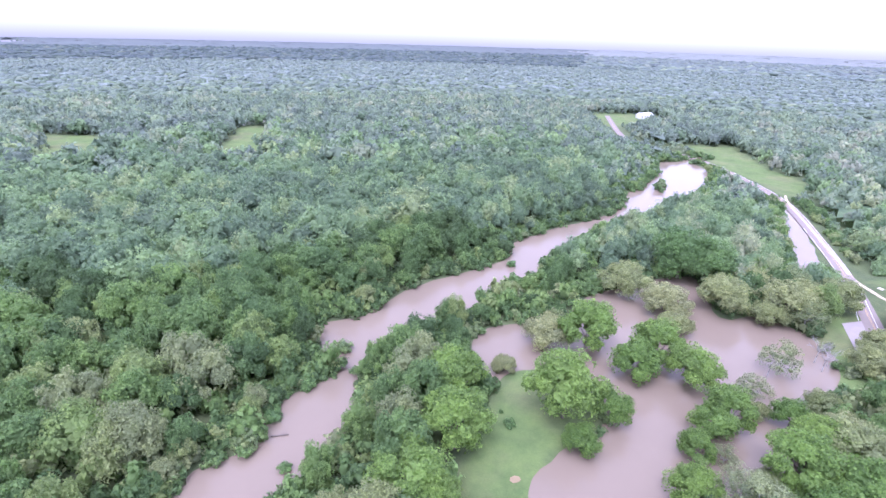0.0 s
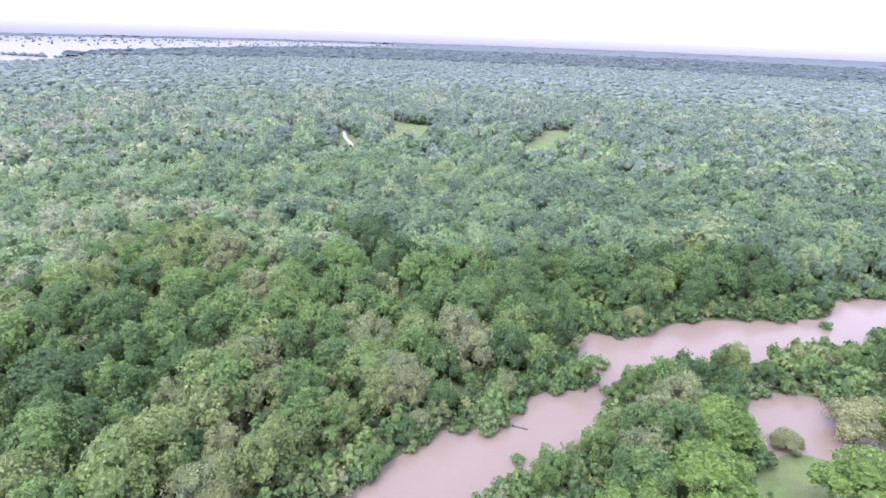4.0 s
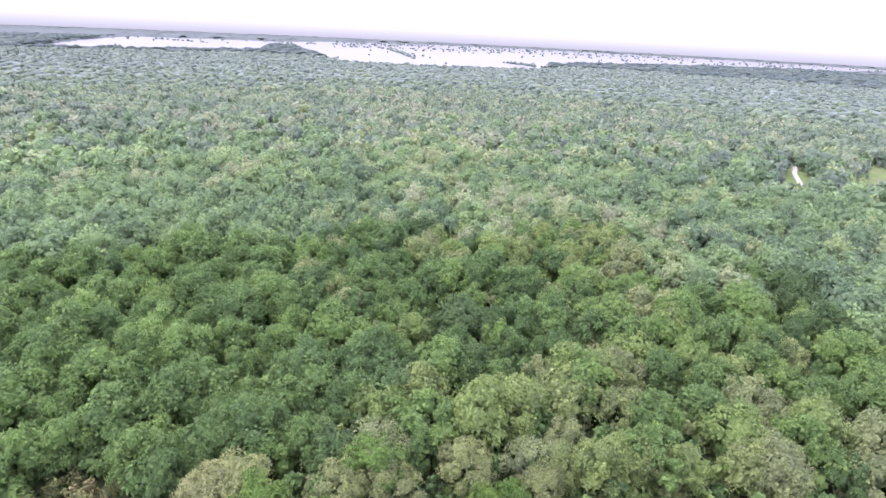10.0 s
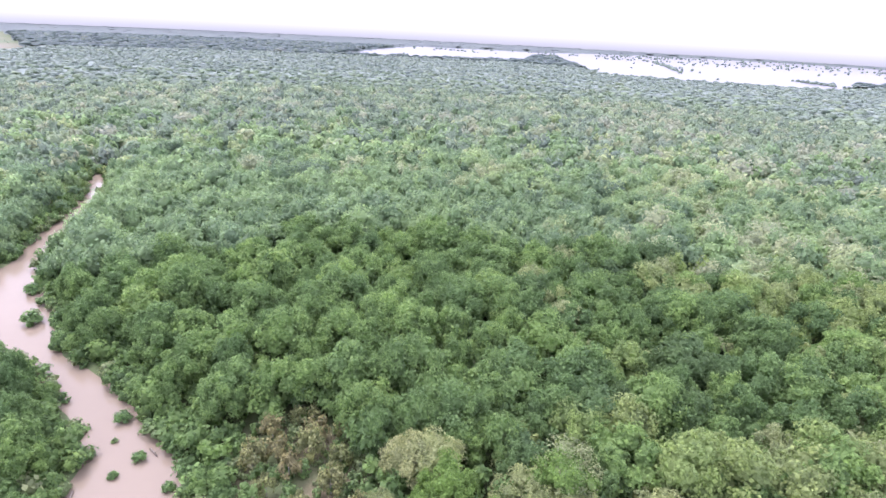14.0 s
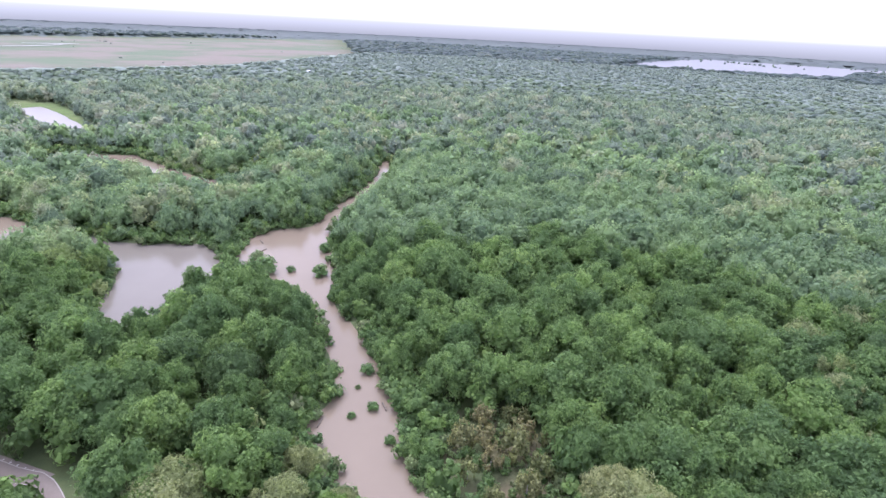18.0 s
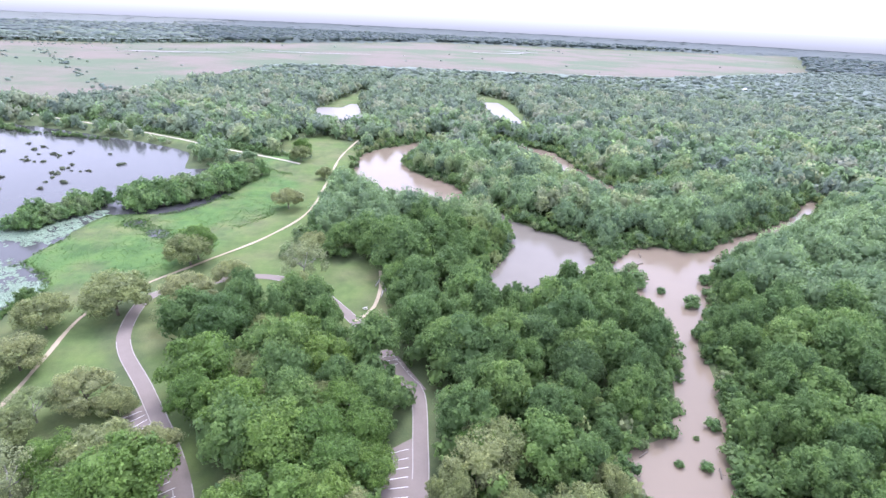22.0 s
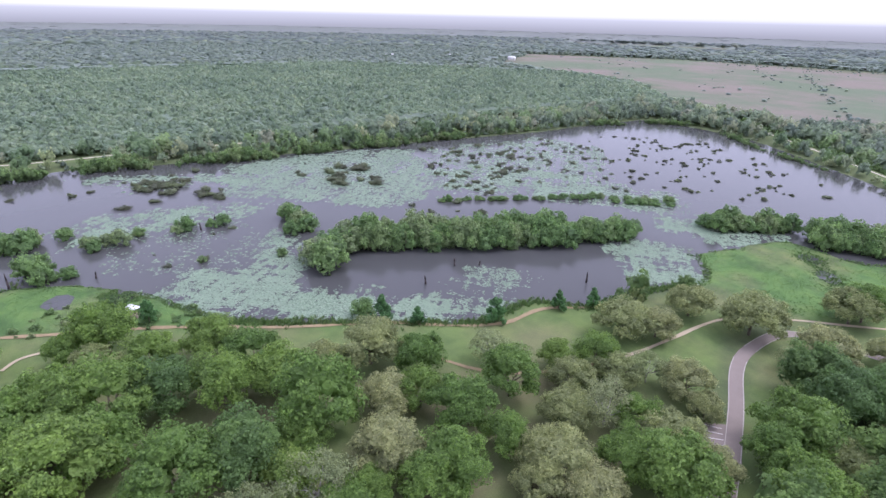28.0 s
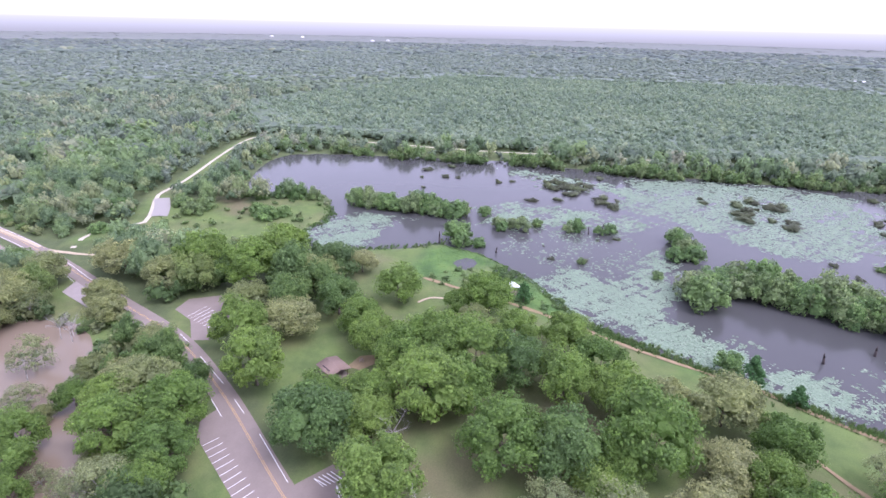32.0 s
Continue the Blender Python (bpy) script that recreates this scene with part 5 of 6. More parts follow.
def sedge_field(poly, n, r0, r1):
    q = np.array(poly, float)
    done = 0
    while done < n:
        x, y = rng.uniform(q.min(0), q.max(0))
        a = np.array([x]), np.array([y])
        if inside(*a, q)[0] and wobble(*a, 18.0, 7.0)[0] > -0.25 and wet(*a, LILY_POND)[0] < -2:
            s = rng.uniform(r0, r1)
            ob = new("sedge_clump", SEDGES[int(rng.integers(6))])
            ob.matrix_world = pose(x, y, WATER_Z - 0.25, 0, 0, rng.uniform(0, 360)) @ Matrix.Diagonal((s * rng.uniform(1, 1.9), s, s * 0.62, 1))
            tagged(ob, "low brown-green sedge tussock in the pond", "sedge", "sedge tussocks in the pond")
            done += 1


sedge_field([(410, -247), (420, -375), (373, -475), (323, -517), (163, -438), (172, -380), (272, -269), (337, -204)], 250, 0.9, 2.2)
sedge_field([(408, 12), (350, -53), (366, -62), (418, -8)], 26, 1.8, 4.0)
sedge_field([(402, -112), (392, -165), (338, -155), (346, -125), (376, -108)], 24, 2.2, 4.4)
sedge_field([(424, -234), (400, -330), (330, -290), (262, -215), (290, -172), (350, -205)], 60, 1.2, 3.0)
sedge_field([(300, -150), (290, -200), (250, -190), (262, -140)], 10, 1.2, 2.6)
sedge_field([(300, -120), (300, -20), (260, 10), (255, -40)], 8, 0.8, 2.0)
sedge_field([(440, 100), (350, 100), (330, 0), (430, -60)], 22, 1.2, 3.2)


def lily_pads():
    shore_mats = [([(238, 8), (250, -16), (249, -50), (228, -60), (211, -64), (196, -88), (185, -92), (168, -96), (163, -80), (170, -68), (177, -48), (193, -26), (217, -5), (226, 6)], 21000, -0.25, 0.40),
        ([(186, -88), (168, -126), (148, -130), (144, -116), (152, -90), (170, -78)], 4600, -0.2, 0.40),
        ([(190, -112), (200, -139), (188, -160), (160, -160), (150, -135), (163, -98)], 2600, 0.25, 0.42),
        ([(188, -213), (182, -237), (155, -252), (123, -225), (129, -191), (141, -186), (160, -199)], 9000, -0.2, 0.42)]
    middle_mats = [([(417, -56), (444, -74), (448, -171), (424, -229), (358, -209), (293, -167), (287, -132), (309, -107), (334, -83), (356, -52)], 24000, -0.35, 0.72),
        ([(310, 30), (333, 45), (355, 18), (349, -51), (327, -93), (304, -38)], 4200, 0.0, 0.7),
        ([(424, -234), (425, -380), (343, -394), (240, -289), (236, -243), (273, -219), (283, -169)], 12000, 0.05, 0.8)]
    far_mats = [([(366, -199), (339, -280), (223, -329), (180, -305), (202, -272), (285, -231), (305, -173), (313, -149)], 9000, -0.15, 0.7),
        ([(208, -277), (191, -287), (168, -310), (138, -317), (128, -293), (147, -267), (184, -258)], 6000, -0.3, 0.52),
        ([(255, 129), (280, 131), (308, 112), (304, 71), (280, 89), (254, 82), (240, 104)], 6500, -0.35, 0.5)]
    open_mats = [([(245, -39), (292, -67), (269, -75), (226, -72), (226, -56)], 2600, -0.3, 0.5),
        ([(301, 37), (311, 24), (296, 12), (310, -1), (320, -10), (327, 3), (321, 27)], 900, -0.5, 0.6),
        ([(446, 42), (445, 1), (420, -60), (368, -81), (391, -52), (389, 0)], 3000, 0.0, 0.9),
        ([(238, -50), (300, -60), (330, -30), (320, 20), (262, 20), (245, -10)], 900, 0.1, 0.6)]
    zones = shore_mats + middle_mats + far_mats + open_mats
    pts, size = [], []
    for poly, n, cut, s in zones:
        q = np.array(poly, float)
        p = rng.uniform(q.min(0), q.max(0), (n * 5, 2))
        depth = -signed(p[:, 0], p[:, 1], q)
        feather = 12 if n > 2500 else 6
        k = (depth > 0) & (0.7 * wobble(p[:, 0], p[:, 1], 14.0, 9.0) + 0.6 * wobble(p[:, 0], p[:, 1], 3.1, 1.0) + 0.25 * rng.standard_normal(len(p)) > cut + 0.8 * np.clip(1 - depth / feather, 0, 1)) & (wet(p[:, 0], p[:, 1], LILY_POND) < 0.5)
        p = p[k][:n]
        pts.append(p)
        size.append(rng.uniform(0.6, 1.35, len(p)) * s)
    p, s = np.vstack(pts), np.concatenate(size)
    a = np.arange(7) / 7 * 6.283
    disc = np.column_stack([np.cos(a), np.sin(a) * 0.85, 0.04 * np.cos(a * 2)])
    disc = np.vstack([[0, 0, 0.015], disc])
    f = np.array([[0, k + 1, (k + 1) % 7 + 1] for k in range(6)])
    stuff("lily_pads", [(disc, f, np.full(len(disc), 0.5))], p[:, 0], p[:, 1], s, np.ones(len(p)), rng.uniform(0, 1, len(p)), PAD, "pale green lily pads floating on the pond", WATER_Z + 0.05)["category"] = "water plants"


lily_pads()

# ---- bushes and drift in the creek, rusty trees, bare trees ----
for x, y, r in ((-34, 171, 3.4), (-49, 132, 3.0), (-42, 148, 3.0), (-40, 112, 2.0), (38, 253, 2.6), (-134, -219, 3.6), (-128, -203, 6.0), (-164, -204, 3.6), (-144, -183, 4.0), (-80, -107, 2.2), (-87, -99, 1.4), (-98, -108, 1.0), (-94, -97, 2.0), (-87, -83, 1.8), (-106, -112, 2.6), (-137, -196, 2.2)):
    willow(x, y, r, 0.9, "bushes in the creek", "green bush half drowned in the muddy creek")
RUST = []
for _ in range(3):
    v, f, g = crown_mesh(rng, 1.0, 1.5, 8, 5, 8, 0.09, thin=0.15)
    RUST.append(tri_mesh("crown", v, f, LEAF_RUST, smoothed=False, bough=g))
for x, y, r in ((-110, 11, 2.4), (-105, -53, 4.2), (-98, -66, 3.6), (-95, -43, 3.6), (-109, -66, 3.4), (-112, -54, 3.4), (-97, -55, 3.2), (-90, -34, 3.0), (-104, -44, 3.2), (-102, -61, 3.4), (-90, -58, 3.0), (-115, -47, 2.8), (-117, -62, 2.6), (-103, 6, 2.0), (-92, 57, 2.6), (-119, -58, 2.2), (-88, -48, 2.6)):
    e = thing("dead_tree", "dead tree with rust-brown withered leaves", "tree", "withered trees by the creek", (x, y, 0.0), float(rng.uniform(0, 360)))
    e.scale = (r, r, r * 1.5)
    b = bmesh.new()
    tube(b, (0, 0, -0.3), (0.05, 0.05, 0.9), 0.06, 0.03, 6)
    part("trunk", b, BARK_GREY, e)
    part("crown", RUST[int(rng.integers(3))], None, e)
for x, y, h in ((141, 169.5, 11), (140.5, 164, 10), (144, 167, 9), (112.5, 34, 14), (88, 20, 12), (76, 8, 11), (-95, 61, 9), (84, -96, 8), (-128, 75, 9), (118, 160, 9)):
    ob = new("bare_tree", trunk_mesh(rng, h, h * 0.55, 0.2, BARK_GREY, 12))
    ob.name = "bare_tree"
    ob.matrix_world = pose(x, y, -0.3, 0, 0, rng.uniform(0, 360))
    tagged(ob, "leafless bleached tree with fine twigs", "tree", "bare trees")

# ---- marsh grass ----
TUFT_T = []
for _ in range(4):
    v, f = [], []
    for k in range(9):
        a, w = rng.uniform(0, 6.283), rng.uniform(0.1, 0.2)
        q = np.array([math.cos(a), math.sin(a), 0])
        side = np.array([-q[1], q[0], 0]) * w
        base = q * rng.uniform(0.0, 0.5)
        v += [base - side, base + side, base + q * rng.uniform(0.2, 0.5) + [0, 0, rng.uniform(0.6, 1.0)]]
        f.append([3 * k, 3 * k + 1, 3 * k + 2])
    TUFT_T.append((np.array(v), np.array(f), np.full(len(v), rng.random())))


def tufts(name, poly, n, r0, r1, cut, label):
    q = np.array(poly, float)
    p = rng.uniform(q.min(0), q.max(0), (n * 4, 2))
    k = inside(p[:, 0], p[:, 1], q) & (wobble(p[:, 0], p[:, 1], 16.0, 2.0) + 0.5 * wobble(p[:, 0], p[:, 1], 5.0) > cut) & (wet(p[:, 0], p[:, 1], LILY_POND) > -2.5) & (wet(p[:, 0], p[:, 1], MUD) > 2.5)
    p = p[k][:n]
    stuff(name, TUFT_T, p[:, 0], p[:, 1], rng.uniform(r0, r1, len(p)), np.full(len(p), 0.55), np.clip(0.4 + 0.35 * wobble(p[:, 0], p[:, 1], 20.0, 6.0) + rng.normal(0, 0.15, len(p)), 0, 1), TUFT, label, -0.35)["category"] = "grass"


tufts("marsh_grass", MARSH, 14000, 0.5, 1.3, -0.6, "tall bright green marsh grass beside the pond")
tufts("shore_grass", SHORE_MARSH, 8000, 0.5, 1.2, -0.6, "lush green marsh grass on the pond shore")
tufts("meadow_grass", GRASS, 7000, 0.25, 0.7, -0.5, "rough tufted grass of the flooded meadow")
reeds = np.vstack([along(smooth([(194, -25), (174, -60), (154, -95), (147, -111), (150, -137), (134, -157), (135, -179), (128, -214)], 5), 0.12, 1.6, rng), along(smooth([(268, 50), (256, 70), (246, 110), (265, 130), (296, 126), (332, 150)], 5), 0.3, 2.0, rng)])
stuff("shore_reeds", TUFT_T, reeds[:, 0], reeds[:, 1], rng.uniform(0.7, 1.7, len(reeds)), rng.uniform(0.9, 1.4, len(reeds)), rng.uniform(0, 0.9, len(reeds)), TUFT, "green reeds fringing the pond", -0.5)["category"] = "reeds"
washed = rng.uniform((-124, -78), (-82, -32), (150, 2))
washed = washed[inside(washed[:, 0], washed[:, 1], WASHED)]
stuff("washed_brush", bush_t, washed[:, 0], washed[:, 1], rng.uniform(0.9, 2.6, len(washed)), rng.uniform(0.8, 1.4, len(washed)), rng.uniform(0.3, 1, len(washed)), SHRUB, "light green brush between withered shrubs", -0.2)
hedge = np.vstack([rng.uniform((204, 0), (236, 48), (60, 2)), rng.uniform((196, -22), (214, 4), (30, 2))])
hedge = hedge[inside(hedge[:, 0], hedge[:, 1], SHORE_MARSH)]
stuff("marsh_bushes", bush_t, hedge[:, 0], hedge[:, 1], rng.uniform(0.7, 2.0, len(hedge)), rng.uniform(0.6, 0.9, len(hedge)), rng.uniform(0, 1, len(hedge)), SHRUB, "low bushes in the marsh by the pond", -0.3)
flat_piece("marsh_pool", [(242, 39.5), (246, 38), (250, 34), (249, 30), (245, 27.5), (239, 29), (235, 31), (237, 36)], POND_WATER, 0.06, None, "small still pool in the marsh grass", "water", "structure")

# ---- things in the park ----
ROOF_WHITE = plain("white_metal_roof", (0.80, 0.80, 0.80), 0.5, 0.06, 1.0)
ROOF_BROWN = plain("brown_shingles", (0.235, 0.172, 0.140), 0.85, 0.18, 0.8, 0.2, 0.4)
DARK_STRIP = plain("dark_strip", (0.06, 0.045, 0.045), 0.8)
TIMBER = plain("weathered_timber", (0.27, 0.215, 0.17), 0.85, 0.25, 1.5, 0.2, 0.4)
CONCRETE = plain("pale_concrete", (0.50, 0.48, 0.45), 0.9, 0.15, 0.8)
SLAB = plain("worn_brown_slab", (0.21, 0.175, 0.145), 0.9, 0.2, 0.8)
WALL_PALE = plain("pale_house_wall", (0.66, 0.64, 0.60), 0.8, 0.1, 0.3)
ROOF_GREY = plain("grey_house_roof", (0.34, 0.33, 0.33), 0.8, 0.15, 0.5)
GLASS_DARK = plain("dark_window", (0.05, 0.06, 0.07), 0.15, 0.1, 1.0, 0.6)


def box(b, x0, y0, z0, x1, y1, z1):
    m = Matrix.Translation(((x0 + x1) / 2, (y0 + y1) / 2, (z0 + z1) / 2)) @ Matrix.Diagonal((x1 - x0, y1 - y0, z1 - z0, 1))
    bmesh.ops.create_cube(b, size=1, matrix=m)


def boxed(name, dims, mat, parent, label=""):
    b = bmesh.new()
    box(b, *dims)
    bmesh.ops.bevel(b, geom=b.edges[:], offset=0.02, segments=1, affect='EDGES')
    return part(name, b, mat, parent, label)


def viewing_hut():
    e = thing("viewing_platform", "timber viewing platform with a white metal roof by the pond", "shelter", "", (217.5, 8.5, 0.0), 38)
    e.scale = (0.7, 0.7, 0.8)
    for k in range(12):
        boxed("deck_board", (-3.6, -3.0 + k * 0.5, 1.18, 3.6, -2.53 + k * 0.5, 1.28), TIMBER, e)
    for x in (-3.4, 3.4):
        for y in (-2.8, 2.8):
            boxed("post", (x - 0.12, y - 0.12, -0.5, x + 0.12, y + 0.12, 4.3 if y > 0 else 4.0), TIMBER, e)
    b = bmesh.new()
    vs = [b.verts.new(p) for p in ((-4.2, -3.8, 3.95), (4.2, -3.8, 3.95), (4.2, 3.8, 4.35), (-4.2, 3.8, 4.35), (-4.2, -3.8, 4.1), (4.2, -3.8, 4.1), (4.2, 3.8, 4.5), (-4.2, 3.8, 4.5))]
    for q in ((3, 2, 1, 0), (4, 5, 6, 7), (0, 1, 5, 4), (1, 2, 6, 5), (2, 3, 7, 6), (3, 0, 4, 7)):
        b.faces.new([vs[i] for i in q])
    roof = part("roof", b, ROOF_WHITE, e, "white sheet-metal roof")
    for k in range(9):
        x = -4.0 + k
        b = bmesh.new()
        vs = [b.verts.new(p) for p in ((x, -3.8, 4.1), (x + 0.06, -3.8, 4.1), (x + 0.06, 3.8, 4.5), (x, 3.8, 4.5), (x, -3.8, 4.16), (x + 0.06, -3.8, 4.16), (x + 0.06, 3.8, 4.56), (x, 3.8, 4.56))]
        for q in ((4, 5, 6, 7), (0, 1, 5, 4), (1, 2, 6, 5), (2, 3, 7, 6), (3, 0, 4, 7)):
            b.faces.new([vs[i] for i in q])
        part("seam", b, ROOF_WHITE, roof)
    for y in (-2.8, 2.8):
        for z in (1.75, 2.2):
            boxed("rail", (-3.4, y - 0.05, z, 3.4, y + 0.05, z + 0.1), TIMBER, e)
    for z in (1.75, 2.2):
        boxed("rail", (3.35, -2.8, z, 3.45, 2.8, z + 0.1), TIMBER, e)
    for k in range(7):
        boxed("step", (-3.7 - 0.32 * (k + 1), -1.0, 1.06 - 0.17 * k, -3.7 - 0.32 * k, 1.0, 1.12 - 0.17 * k), TIMBER, e)
    for y in (-1.1, 1.05):
        b = bmesh.new()
        tube(b, (-3.6, y, 2.1), (-6.0, y, 0.9), 0.06, 0.06, 5)
        part("handrail", b, TIMBER, e)


viewing_hut()


def picnic_shelter():
    e = thing("picnic_shelter", "open picnic shelter with a brown shingled gable roof", "shelter", "", (142.7, 63.2, 0.0), 52.7)
    L, W, eave, ridge = 4.7, 3.95, 2.6, 3.6
    boxed("floor_slab", (-L + 0.4, -W + 0.4, -0.1, L - 0.4, W - 0.4, 0.14), SLAB, e)
    for x in (-L + 0.9, 0, L - 0.9):
        for y in (-W + 0.9, W - 0.9):
            boxed("post", (x - 0.13, y - 0.13, 0.1, x + 0.13, y + 0.13, 3.1), TIMBER, e)
    for side in (-1, 1):
        b = bmesh.new()
        lo, up = Vector((0, side * W, eave)), Vector((0, 0, ridge))
        n = Vector((0, side * (ridge - eave), W)).normalized() * 0.16
        vs = [b.verts.new(Vector((x, 0, 0)) + p + o) for o in (Vector(), n) for x, p in ((-L, lo), (L, lo), (L, up), (-L, up))]
        for q in ((3, 2, 1, 0), (4, 5, 6, 7), (0, 1, 5, 4), (1, 2, 6, 5), (2, 3, 7, 6), (3, 0, 4, 7)):
            b.faces.new([vs[i] for i in q])
        bmesh.ops.recalc_face_normals(b, faces=b.faces[:])
        slope = part("roof_slope", b, ROOF_BROWN, e, "weathered brown shingle slope")
        for k in range(9):
            u = (k + 0.5) / 9
            c = lo.lerp(up, u) + n * 1.05
            b = bmesh.new()
            box(b, -L, -0.33, -0.012, L, 0.33, 0.03)
            bmesh.ops.rotate(b, verts=b.verts, matrix=Matrix.Rotation(-side * math.atan2(ridge - eave, W) + side * 0.03, 3, 'X'))
            bmesh.ops.translate(b, verts=b.verts, vec=c)
            part("shingle_course", b, ROOF_BROWN, slope)
    b = bmesh.new()
    box(b, -L, -0.16, ridge + 0.1, L, 0.16, ridge + 0.22)
    part("ridge_cap", b, ROOF_BROWN, e)
    # A long dark box lying along one roof slope.
    b = bmesh.new()
    box(b, -2.2, 2.55, 2.85, 2.2, 2.95, 3.2)
    part("roof_strip", b, DARK_STRIP, e, "long dark strip set on one roof slope")


picnic_shelter()


def picnic_table(x, y, turn, mat, label):
    e = thing("picnic_table", label, "picnic table", "picnic tables", (x, y, 0.05), turn)
    for k in range(5):
        boxed("top_board", (-0.92, -0.38 + k * 0.155, 0.72, 0.92, -0.24 + k * 0.155, 0.77), mat, e)
    for y0 in (-0.78, 0.53):
        boxed("bench_board", (-0.92, y0, 0.42, 0.92, y0 + 0.26, 0.46), mat, e)
    for x0 in (-0.7, 0.62):
        for s in (-1, 1):
            b = bmesh.new()
            tube(b, (x0 + 0.04, s * 0.62, 0), (x0 + 0.04, s * 0.2, 0.72), 0.05, 0.05, 4)
            part("leg", b, TIMBER, e)
        boxed("cross_beam", (x0, -0.76, 0.36, x0 + 0.08, 0.76, 0.42), TIMBER, e)


picnic_table(-4.0, -191.0, 35, CONCRETE, "pale concrete picnic table beside the footpath")
picnic_table(151.2, 56.2, 10, TIMBER, "brown timber picnic table near the shelter")
picnic_table(140.0, 62.5, 28, TIMBER, "timber picnic table under the shelter roof")
picnic_table(145.5, 64.5, 28, TIMBER, "timber picnic table under the shelter roof")
flat_piece("bare_soil", [(147, 60), (154, 58), (156, 53), (151, 51), (146, 55)], SAND, 0.14, None, "bare trodden soil round the picnic table", "soil", "structure")
flat_piece("bare_soil", [(20.5, 109), (21.4, 108.3), (22.6, 108.6), (23.6, 109.4), (23.2, 110.6), (21.9, 110.9), (20.8, 110.2)], SAND, 0.16, None, "reddish bare patch in the flooded meadow", "soil", "structure")


def log(x, y, length, turn, mat, label, z=0.15):
    b = bmesh.new()
    tube(b, (-length / 2, 0, 0), (length / 2, 0, 0.1), 0.32, 0.2, 8)
    tube(b, (length * 0.1, 0, 0.1), (length * 0.25, 0.9, 0.7), 0.12, 0.04, 5)
    tube(b, (-length * 0.2, 0, 0.1), (-length * 0.1, -0.8, 0.5), 0.1, 0.04, 5)
    ob = new("log", finish(b, "log", mat, True))
    ob.matrix_world = pose(x, y, z, 0, 0, turn)
    tagged(ob, label, "log", "fallen logs")


for x, y, l, t in ((-11.5, -203, 6, 80), (-13, -209, 8, 95), (-10, -213, 6, 70), (-14, -217, 7, 100)):
    log(x, y, l, t, BARK_GREY, "bleached fallen trunk on the lawn", 0.3)
for x, y, l, t in ((-142, -226, 6, 20), (-148, -236, 5, 70), (-137, -210, 4, 140), (-79, -104, 4, 30), (-97, -95, 4, 60), (-45, 125, 5, 10)):
    log(x, y, l, t, BARK, "dark driftwood lodged in the muddy creek", -0.35)
willow(23, 131, 2.0, 1.1, "meadow bushes", "small green bush in the meadow")
willow(21, 137, 1.0, 1.0, "meadow bushes", "small green bush in the meadow")

# ---- houses and sheds far off ----


def house(x, y, w, d, h, turn, label, walls=WALL_PALE, roof_mat=ROOF_GREY, category="house"):
    e = thing("house", label, category, "far houses", (x, y, 0.0), turn)
    boxed("wall", (-w / 2, -d / 2, -0.3, w / 2, d / 2, h), walls, e)
    b = bmesh.new()
    o = 0.5
    pts = [(-w / 2 - o, -d / 2 - o, h), (w / 2 + o, -d / 2 - o, h), (w / 2 + o, d / 2 + o, h), (-w / 2 - o, d / 2 + o, h), (-w / 2 - o, 0, h + d * 0.28), (w / 2 + o, 0, h + d * 0.28)]
    vs = [b.verts.new(p) for p in pts]
    for q in ((0, 1, 5, 4), (2, 3, 4, 5), (0, 4, 3), (1, 2, 5), (3, 2, 1, 0)):
        b.faces.new([vs[i] for i in q])
    part("roof", b, roof_mat, e)
    for side in (-1, 1):
        for k in range(max(1, int(w // 5))):
            x0 = -w / 2 + 1.6 + k * 5
            win = boxed("window", (x0, side * d / 2 - 0.06, h * 0.35, x0 + 1.4, side * d / 2 + 0.06, h * 0.8), CONCRETE, e)
            boxed("pane", (x0 + 0.1, side * (d / 2 + 0.03) - 0.05, h * 0.35 + 0.1, x0 + 1.3, side * (d / 2 + 0.03) + 0.05, h * 0.8 - 0.1), GLASS_DARK, win)


for x, y, w, d, h, t, lab in FAR_HOUSES:
    house(x, y, w, d, h, t, lab, WALL_PALE, ROOF_WHITE if w > 13 else ROOF_GREY)
for x, y, w, t in ((3300, 1068, 60, 20), (3400, 1000, 40, 20), (3700, 1700, 60, 25), (3650, 1900, 50, 20)):
    house(x, y, w, 24, 15, t, "long white warehouse on the horizon", WALL_PALE, ROOF_WHITE, "warehouse")
for x, y in ((501, -186), (515, -222)):
    house(x, y, 6, 5, 3.0, 0, "small white pump shed on the levee", WALL_PALE, ROOF_WHITE, "shed")
strip("forest_track", smooth(FOREST_TRACK, 10), 4.0, EDGE_PALE, 0.3, "pale flooded track in the far wood", category="path")
strip("forest_pool", smooth([(-380, -300), (-393, -292), (-405, -285)], 5), 6.0, POOL_WATER, 0.3, "small pale pool in the wood", category="water")

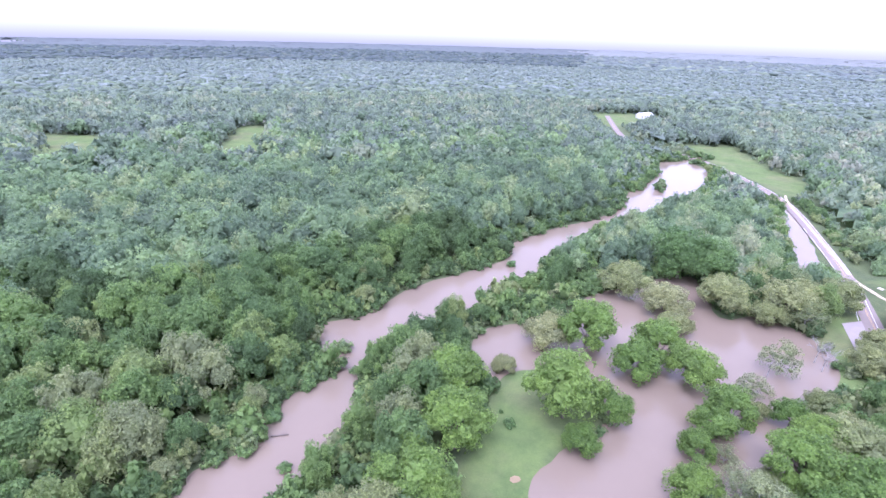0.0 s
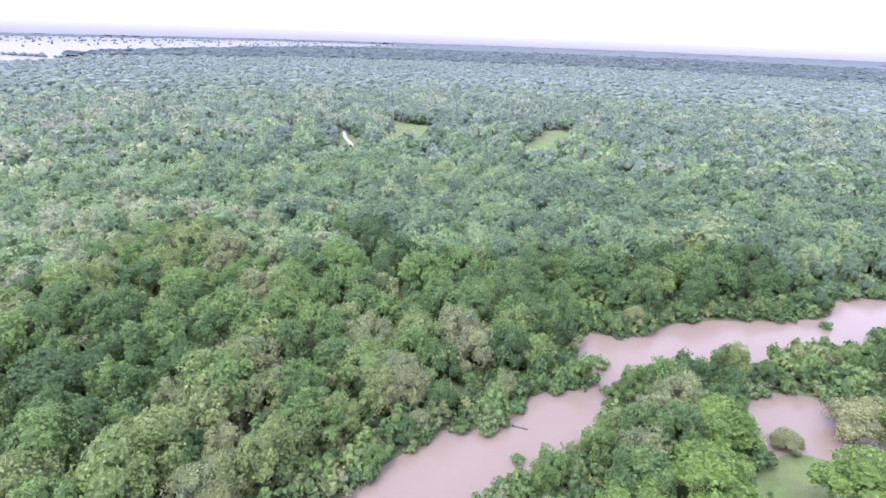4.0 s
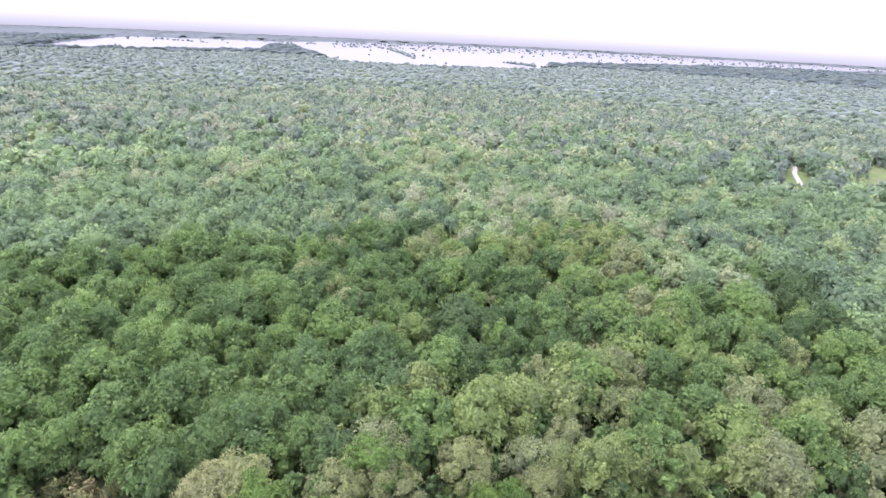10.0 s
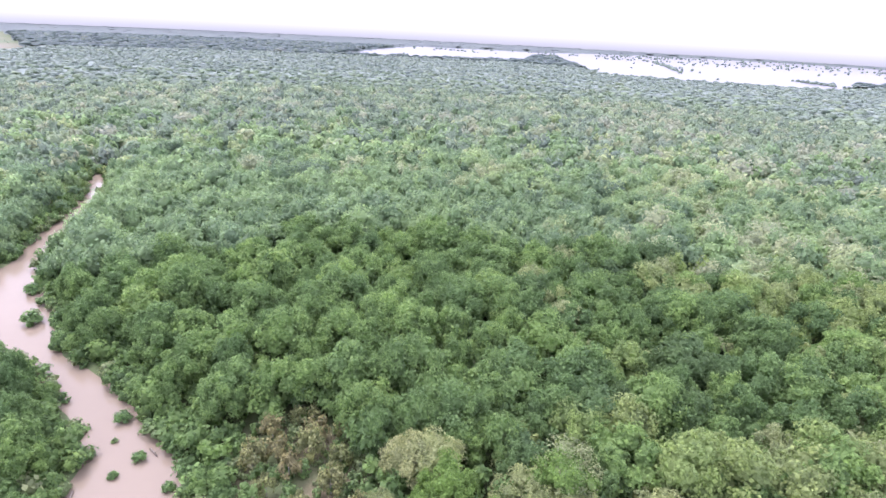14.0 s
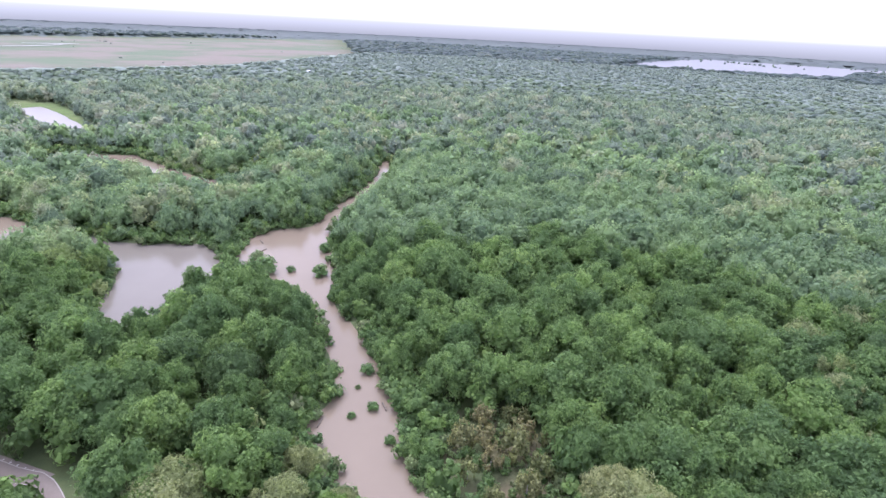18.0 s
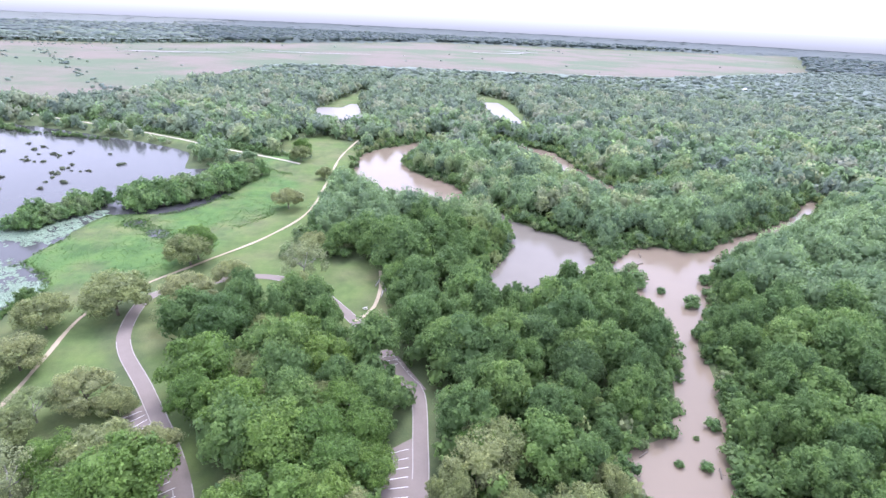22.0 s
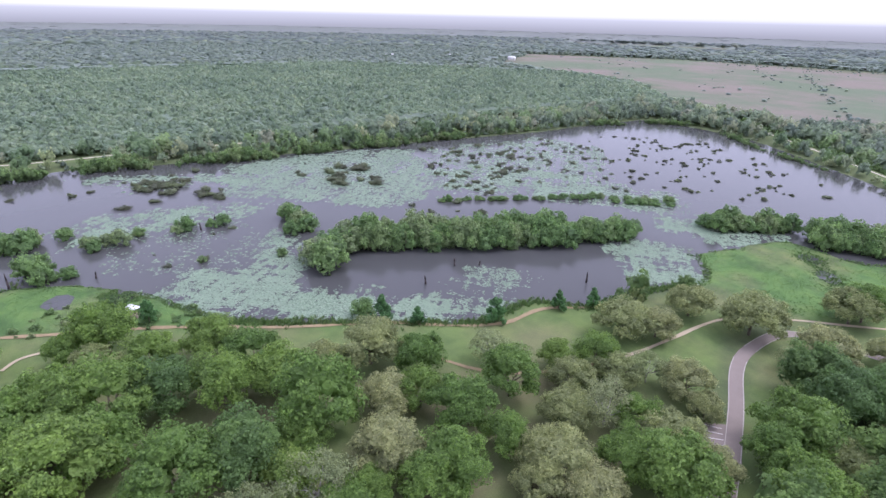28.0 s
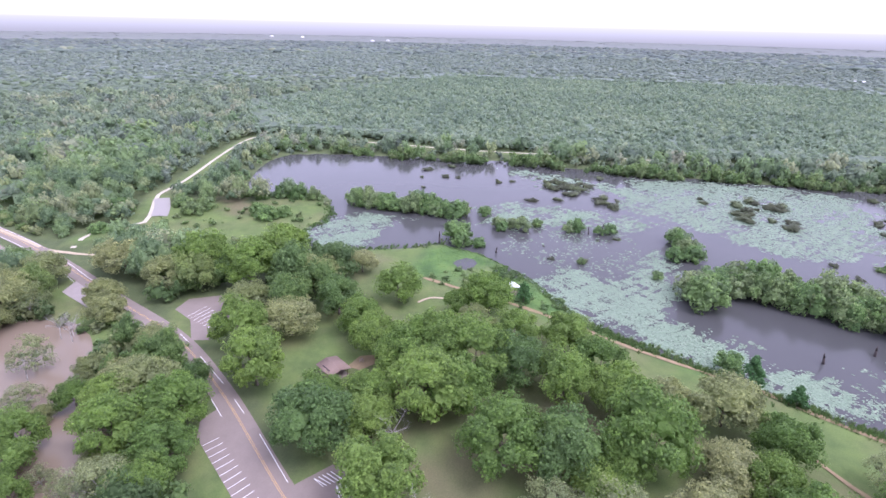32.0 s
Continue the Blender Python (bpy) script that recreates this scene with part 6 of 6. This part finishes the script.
# ---- the flooded lake on the horizon: tree clumps, spits and islands ----
q = np.array(LAKE, float)
p = rng.uniform(q.min(0), q.max(0), (9000, 2))
rad = np.hypot(p[:, 0], p[:, 1])
k = inside(p[:, 0], p[:, 1], q) & (rng.random(len(p)) < np.where(rad > 3100 + 250 * wobble(p[:, 0], p[:, 1], 300.0, 3.0), 0.11, 0.012))
p = p[k]
stuff("lake_trees", tiny_t, p[:, 0], p[:, 1], rng.uniform(3.5, 7.5, len(p)), rng.uniform(0.9, 1.7, len(p)), rng.uniform(0, 0.5, len(p)), HAZED_GREY, "scattered trees standing in the flooded lake", 0.0)
spit = np.vstack([along(np.array([[-3054.0, 483], [-2700, 480], [-2300, 458]]), 7, 6, rng), along(np.array([[-3139.0, 233], [-3300, 1000], [-3350, 1900], [-3400, 2600]]), 30, 6, rng), along(np.array([[-1884.0, 867], [-2111, 796]]), 7, 6, rng), along(np.array([[-3700.0, 250], [-3800, 900], [-3750, 1700]]), 40, 9, rng), along(np.array([[-3950.0, 300], [-4100, 1000], [-4050, 1900]]), 40, 9, rng), along(np.array([[-3450.0, -120], [-3500, 700], [-3500, 1500]]), 48, 9, rng), along(np.array([[-3000.0, -420], [-3330, -800]]), 40, 9, rng), along(np.array([[-2260.0, -150], [-2700, -80], [-2900, -60], [-2400, 30]]), 9, 25, rng)])
stuff("lake_spits", tiny_t, spit[:, 0], spit[:, 1], rng.uniform(5, 9, len(spit)), rng.uniform(0.7, 1.1, len(spit)), rng.uniform(0, 0.6, len(spit)), HAZED_GREY, "wooded spits reaching into the flooded lake", 0.0)

# ---- pools and hedges in the open fields to the horizon ----
for k, (x0, y0, x1, y1, w) in enumerate(((533, -1480, 290, -1545, 42), (240, -1640, -60, -1655, 34), (-420, -1930, -640, -2010, 50), (1150, -1850, 800, -1800, 70), (-560, -2100, -700, -2060, 60), (-700, -3300, -1400, -3100, 120), (300, -3300, -300, -3350, 110))):
    line = smooth([(x0, y0), ((x0 + x1) / 2, (y0 + y1) / 2 + 25), (x1, y1)], 40)
    strip("field_pool", line, 0.55 * w * (0.3 + 0.7 * np.sin(np.linspace(0.2, 2.9, len(line)))), POOL_WATER, 0.8, "long pale flood pool in the open fields", category="water")
hedge = np.vstack([along(np.array(l, float), 16, 7, rng) for l in (((320, -800), (560, -1200), (760, -1560)), ((560, -1750), (760, -1640), (980, -1560)))])
stuff("field_hedges", tiny_t, hedge[:, 0], hedge[:, 1], rng.uniform(2, 4, len(hedge)), rng.uniform(0.5, 0.9, len(hedge)), rng.uniform(0, 0.7, len(hedge)), HAZED_GREY, "hedgerow trees in the open fields", 0.0)

scrub = np.vstack([rng.uniform(np.min(q, 0), np.max(q, 0), (420, 2)) for q in FAR_FIELDS])
scrub = scrub[(inside(scrub[:, 0], scrub[:, 1], FAR_FIELDS[1]) | inside(scrub[:, 0], scrub[:, 1], FAR_FIELDS[2])) & (np.hypot(scrub[:, 0], scrub[:, 1]) < 2600) & (wobble(scrub[:, 0], scrub[:, 1], 120.0, 8.0) > 0.1)]
stuff("field_scrub", tiny_t, scrub[:, 0], scrub[:, 1], rng.uniform(1.2, 4.5, len(scrub)), rng.uniform(0.4, 0.8, len(scrub)), rng.uniform(0, 0.7, len(scrub)), HAZED_GREY, "scattered scrub on the open fields", 0.0)
